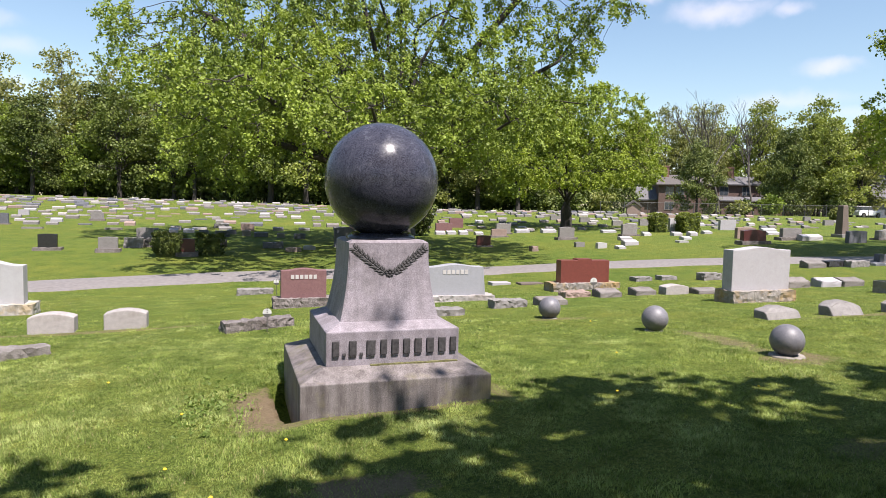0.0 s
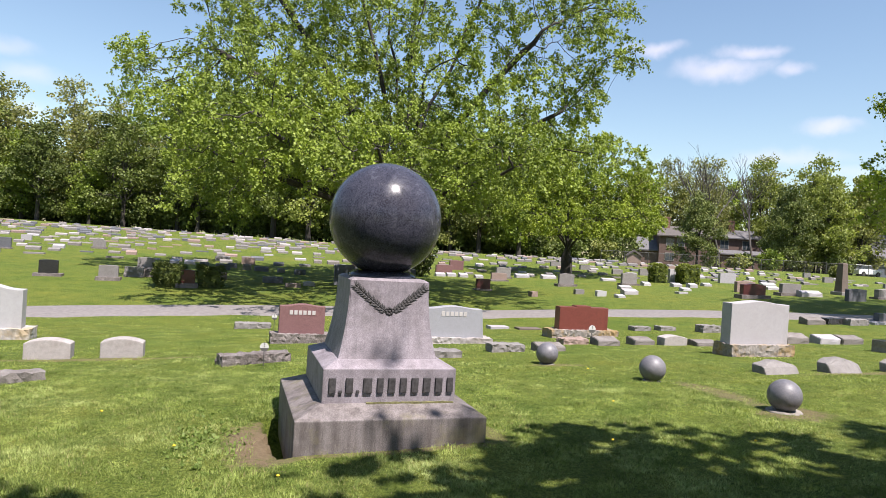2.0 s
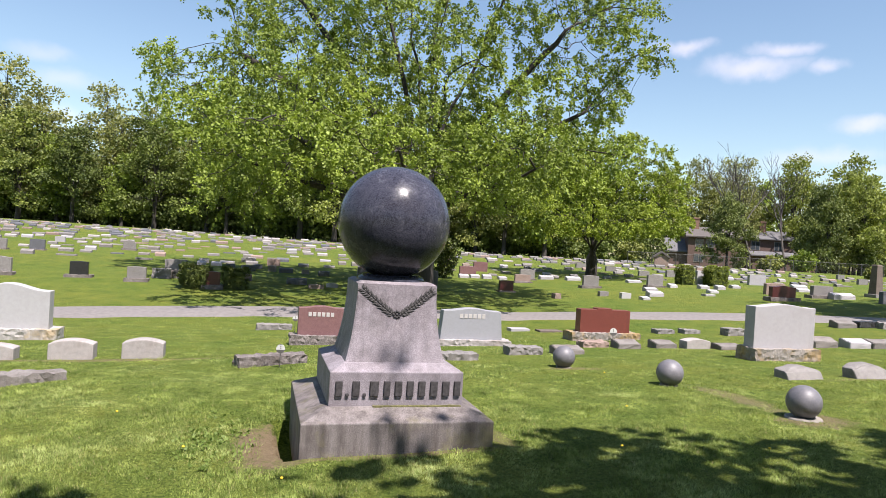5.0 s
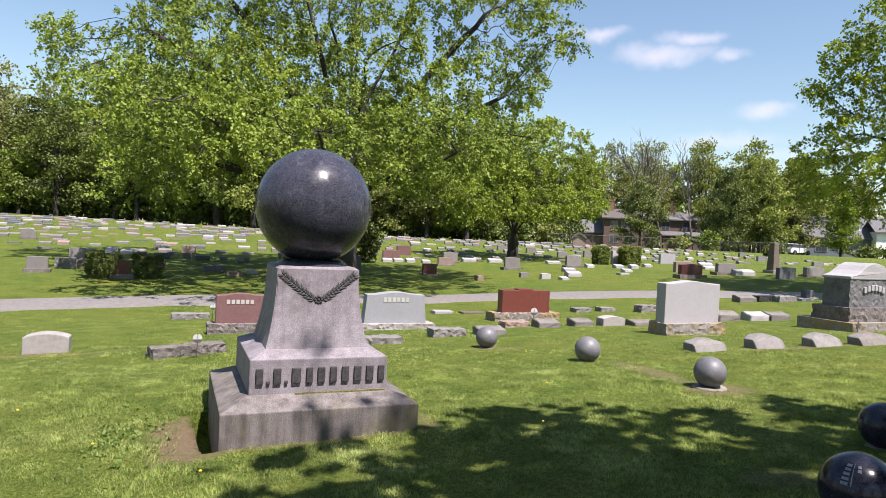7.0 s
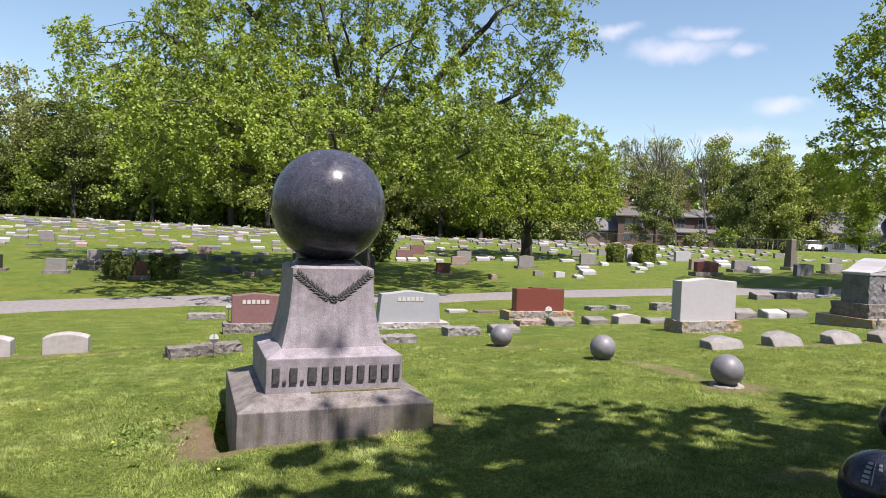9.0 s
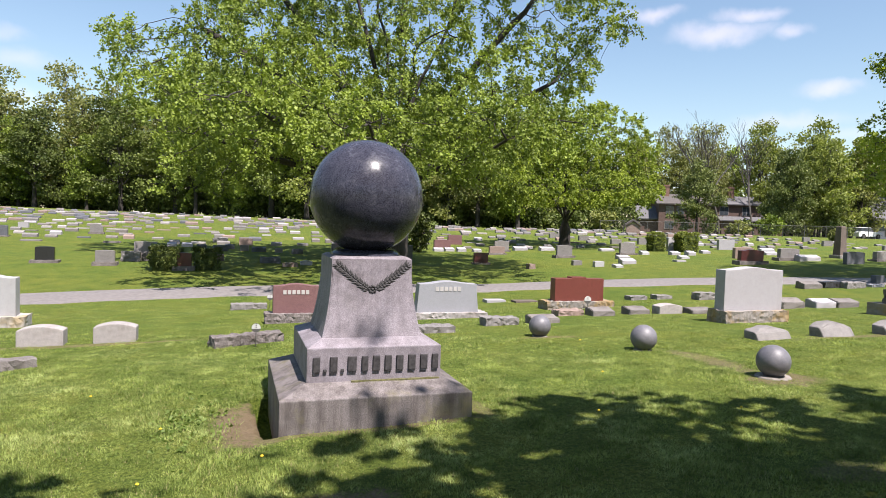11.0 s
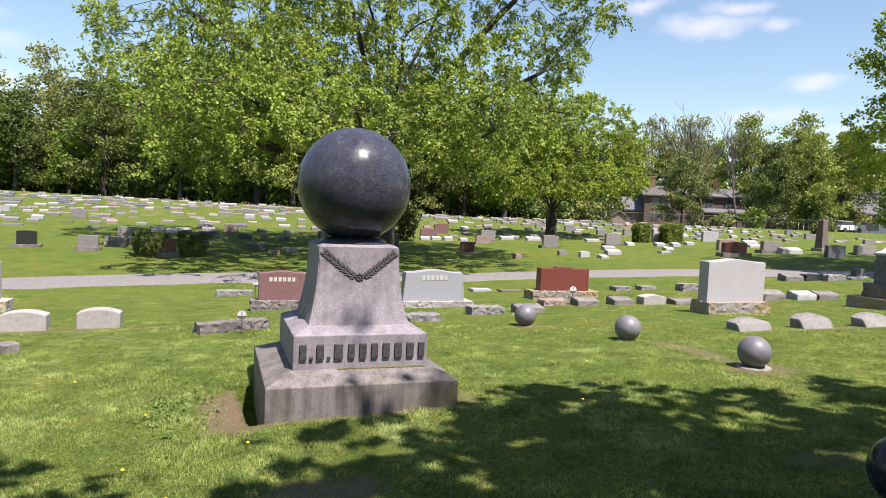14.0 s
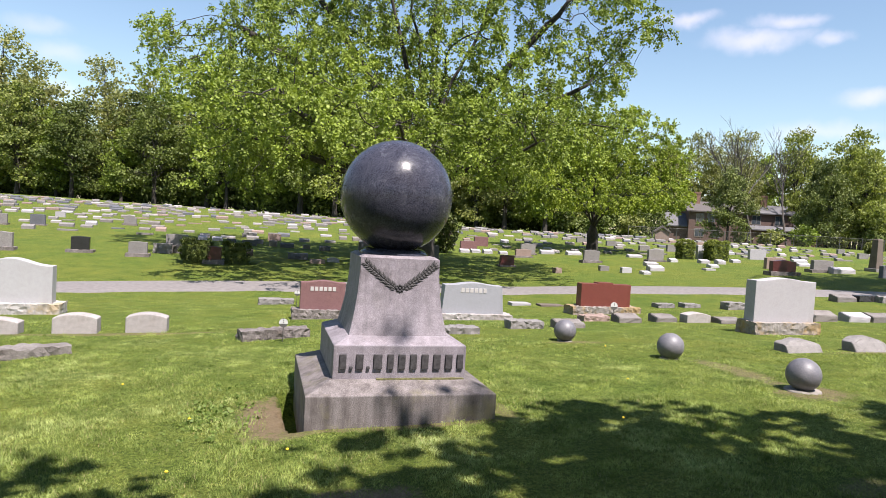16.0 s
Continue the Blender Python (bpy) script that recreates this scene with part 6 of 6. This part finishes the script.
# ---- the rows of small stones over the far lawn ----
def small_marker(joined, x, y, w, h):
    """Adds one slant-topped marker to a joined mesh of far markers."""
    verts, faces = joined
    k, z = len(verts), gz(x, y)
    for dx in (-w / 2, w / 2):
        verts += [(x + dx, y + yy, z + zz) for yy, zz in ((0, -0.1), (0, h * 0.65), (0.22, h), (0.3, h * 0.9), (0.3, -0.1))]
    faces += [(k + 4, k + 3, k + 2, k + 1, k), (k + 5, k + 6, k + 7, k + 8, k + 9)]
    faces += [(k + i, k + (i + 1) % 5, k + 5 + (i + 1) % 5, k + 5 + i) for i in range(5)]


def far_rows():
    rnd = random.Random(5)
    rest = [([], []) for _ in range(5)]
    y = 29.0
    while y < 76:
        x = -78.0
        while x < 44:
            x += rnd.choice((0.85, 1.0, 1.2, 1.6, 3.0)) * rnd.uniform(0.85, 1.2) * (1 + max(0, y - 40) * 0.012)
            xx, yy = x + rnd.uniform(-0.15, 0.15), y + rnd.uniform(-0.25, 0.25)
            s = (xx - ORIGIN[0]) * AHEAD[0] + (yy - ORIGIN[1]) * AHEAD[1]
            w = (xx - ORIGIN[0]) * ASIDE[0] + (yy - ORIGIN[1]) * ASIDE[1]
            if s > 71 or s < 24 or w > 0.75 * s + 2 or w < -1.02 * s - 2:
                continue
            # keep clear of the trees, yews and larger stones placed by hand
            if math.hypot(xx - 18.3, yy - 31) < 1.6 or math.hypot(xx - 7.7, yy - 26.5) < 1.8 or (20 < xx < 25 and 24 < yy < 28):
                continue
            if any(abs(xx - a) < b and abs(yy - c) < 1.2 for a, b, c in TAKEN):
                continue
            if STONE_COUNT[0] > 345:
                small_marker(rest[int(rnd.random() ** 1.7 * 5)], xx, yy, rnd.uniform(0.5, 0.95), rnd.uniform(0.1, 0.26))
                continue
            r = rnd.random()
            mat = rnd.choice((WEATHERED_PALE, WEATHERED, PALE, GREY, WEATHERED, GREY, WEATHERED_PALE, WEATHERED, GREY, WEATHERED, GREY, TAN, SLATE, GREY))
            if r < 0.66:
                headstone("bevel", xx, yy, rnd.uniform(0.42, 0.7), rnd.uniform(0.12, 0.24), mat, far=True)
            elif r < 0.94:
                headstone("flat", xx, yy, rnd.uniform(0.5, 0.85), rnd.uniform(0.05, 0.1), mat, far=True)
            else:
                headstone("flatt", xx, yy, rnd.uniform(0.5, 0.85), rnd.uniform(0.32, 0.5), rnd.choice((PALE, GREY, GREY, GREY, TAN)), far=True)
        y += rnd.choice((1.8, 2.1, 2.7)) * (1 + max(0, y - 40) * 0.01)
    for (verts, faces), mat, word in zip(rest, (GREY, WEATHERED_PALE, WEATHERED, SLATE, TAN), ("grey", "weathered pale", "tan-grey", "blue-grey", "tan")):
        if verts:
            tagged(raw("grave_markers", verts, faces, mat), f"rows of small {word} grave markers far up the lawn", "grave markers", kind="stuff")


TAKEN = [(float(o.location.x), 0.9, float(o.location.y)) for o in scene.objects if o.parent is None and ("headstone" in o.name or "marker" in o.name)]
far_rows()


# ---- turf: blades, weeds and flowers in the near lawn ----
def blades(name, count, s0, s1, tall, wide, label, per=1):
    """Mown grass blades between two distances, thinning out with distance."""
    s = s0 + (s1 - s0) * rng.random(count) ** 0.8
    w = (rng.random(count) * 2 - 1) * (0.82 * s + 0.7)
    if per > 1:
        s, w = np.repeat(s[: count // per], per), np.repeat(w[: count // per], per)
        count = len(s)
        s, w = s + rng.normal(0, 0.016, count), w + rng.normal(0, 0.016, count)
    x = ORIGIN[0] + s * AHEAD[0] + w * ASIDE[0]
    y = ORIGIN[1] + s * AHEAD[1] + w * ASIDE[1]
    ok = ~((np.abs(x) < 0.77) & (y > -0.01) & (y < 1.52))
    ok &= ~((x > -1.02) & (x < -0.7) & (y > -0.12) & (y < 1.2))
    for cx, cy, rx, ry, k in BARE_SPOTS:
        d = np.hypot((x - cx) / rx, (y - cy) / ry)
        ok &= (d > 0.75 + 0.35 * rng.random(count)) | (rng.random(count) > k)
    x, y = x[ok], y[ok]
    n = len(x)
    z = ground_z(x, y)
    near = np.clip(1.6 - np.hypot(x, y) / 14, 0, 1)
    z = z + near * 0.012 * np.sin(x * 2.3 + 1.3 * np.sin(y * 1.1)) * np.sin(y * 2.9 + np.sin(x * 1.7))
    tuft = 0.75 + 0.5 * np.sin(x * 5.1 + 2 * np.sin(y * 3.3)) * np.sin(y * 4.7 + np.sin(x * 2.9))
    h = tall * tuft.clip(0.45, 1.4) * rng.uniform(0.5, 1.25, n)
    a = rng.uniform(0, 2 * math.pi, n)
    lean = rng.uniform(0.4, 2.0, n)
    wd = wide * rng.uniform(0.7, 1.3, n)
    p = np.stack([x, y, z - 0.004], 1)
    side = np.stack([-np.sin(a), np.cos(a), 0 * a], 1) * wd[:, None] / 2
    go = np.stack([np.cos(a), np.sin(a), 0 * a], 1)
    tip = p + go * (h * lean * 0.7)[:, None] + np.stack([0 * h, 0 * h, h], 1)
    verts = np.stack([p - side, p + side, tip], 1).reshape(-1, 3)
    me = bpy.data.meshes.new(name)
    me.vertices.add(n * 3)
    me.vertices.foreach_set("co", verts.ravel())
    me.loops.add(n * 3)
    me.loops.foreach_set("vertex_index", np.arange(n * 3))
    me.polygons.add(n)
    me.polygons.foreach_set("loop_start", np.arange(n) * 3)
    me.update()
    me.validate()
    me.materials.append(BLADE)
    return tagged(new(name, me), label, "grass", kind="stuff")


blades("grass", 400000, 2.6, 8.0, 0.026, 0.0047, "short mown grass blades of the near lawn")
blades("grass", 190000, 2.6, 9.5, 0.034, 0.0052, "coarser tufts of taller grass in the near lawn", 14)
blades("grass", 170000, 8.0, 17.0, 0.024, 0.009, "short mown grass blades by the graves")


def weeds():
    n = 110
    c = np.stack([rng.normal(-1.42, 0.16, n), rng.normal(0.6, 0.45, n), np.zeros(n)], 1)
    c[:, 2] = ground_z(c[:, 0], c[:, 1]) + 0.014
    root = thing("weeds", pose(0, 0, 0), "patch of broad-leaved clover and plantain by the monument", "weeds", kind="stuff")
    leaf_mesh("leaves", c, 0.022, 5, 0.02, WEED, root, -0.3, 1.3)


weeds()


def dandelion(x, y):
    root = thing("dandelion", pose(x, y, gz(x, y)), "yellow dandelion flower in the grass", "flower", "dandelions in the lawn")
    bm = bmesh.new()
    bmesh.ops.create_cone(bm, cap_ends=True, segments=5, radius1=0.003, radius2=0.002, depth=0.05, matrix=Matrix.Translation((0, 0, 0.02)))
    part("stem", bm, WEED, root)
    bm = bmesh.new()
    lathe(bm, [(0, 0.04), (0.009, 0.046), (0.012, 0.051), (0.008, 0.056), (0, 0.06)], 10)
    part("flower", bm, YELLOW, root)


for x, y in ((-1.62, -0.75), (-1.35, -1.25), (2.55, 0.95), (3.4, 2.9), (1.75, -0.3), (-1.6, 0.35), (-2.3, 1.6), (2.9, -0.6), (-1.05, -1.5), (-0.9, -0.5)):
    dandelion(x, y)
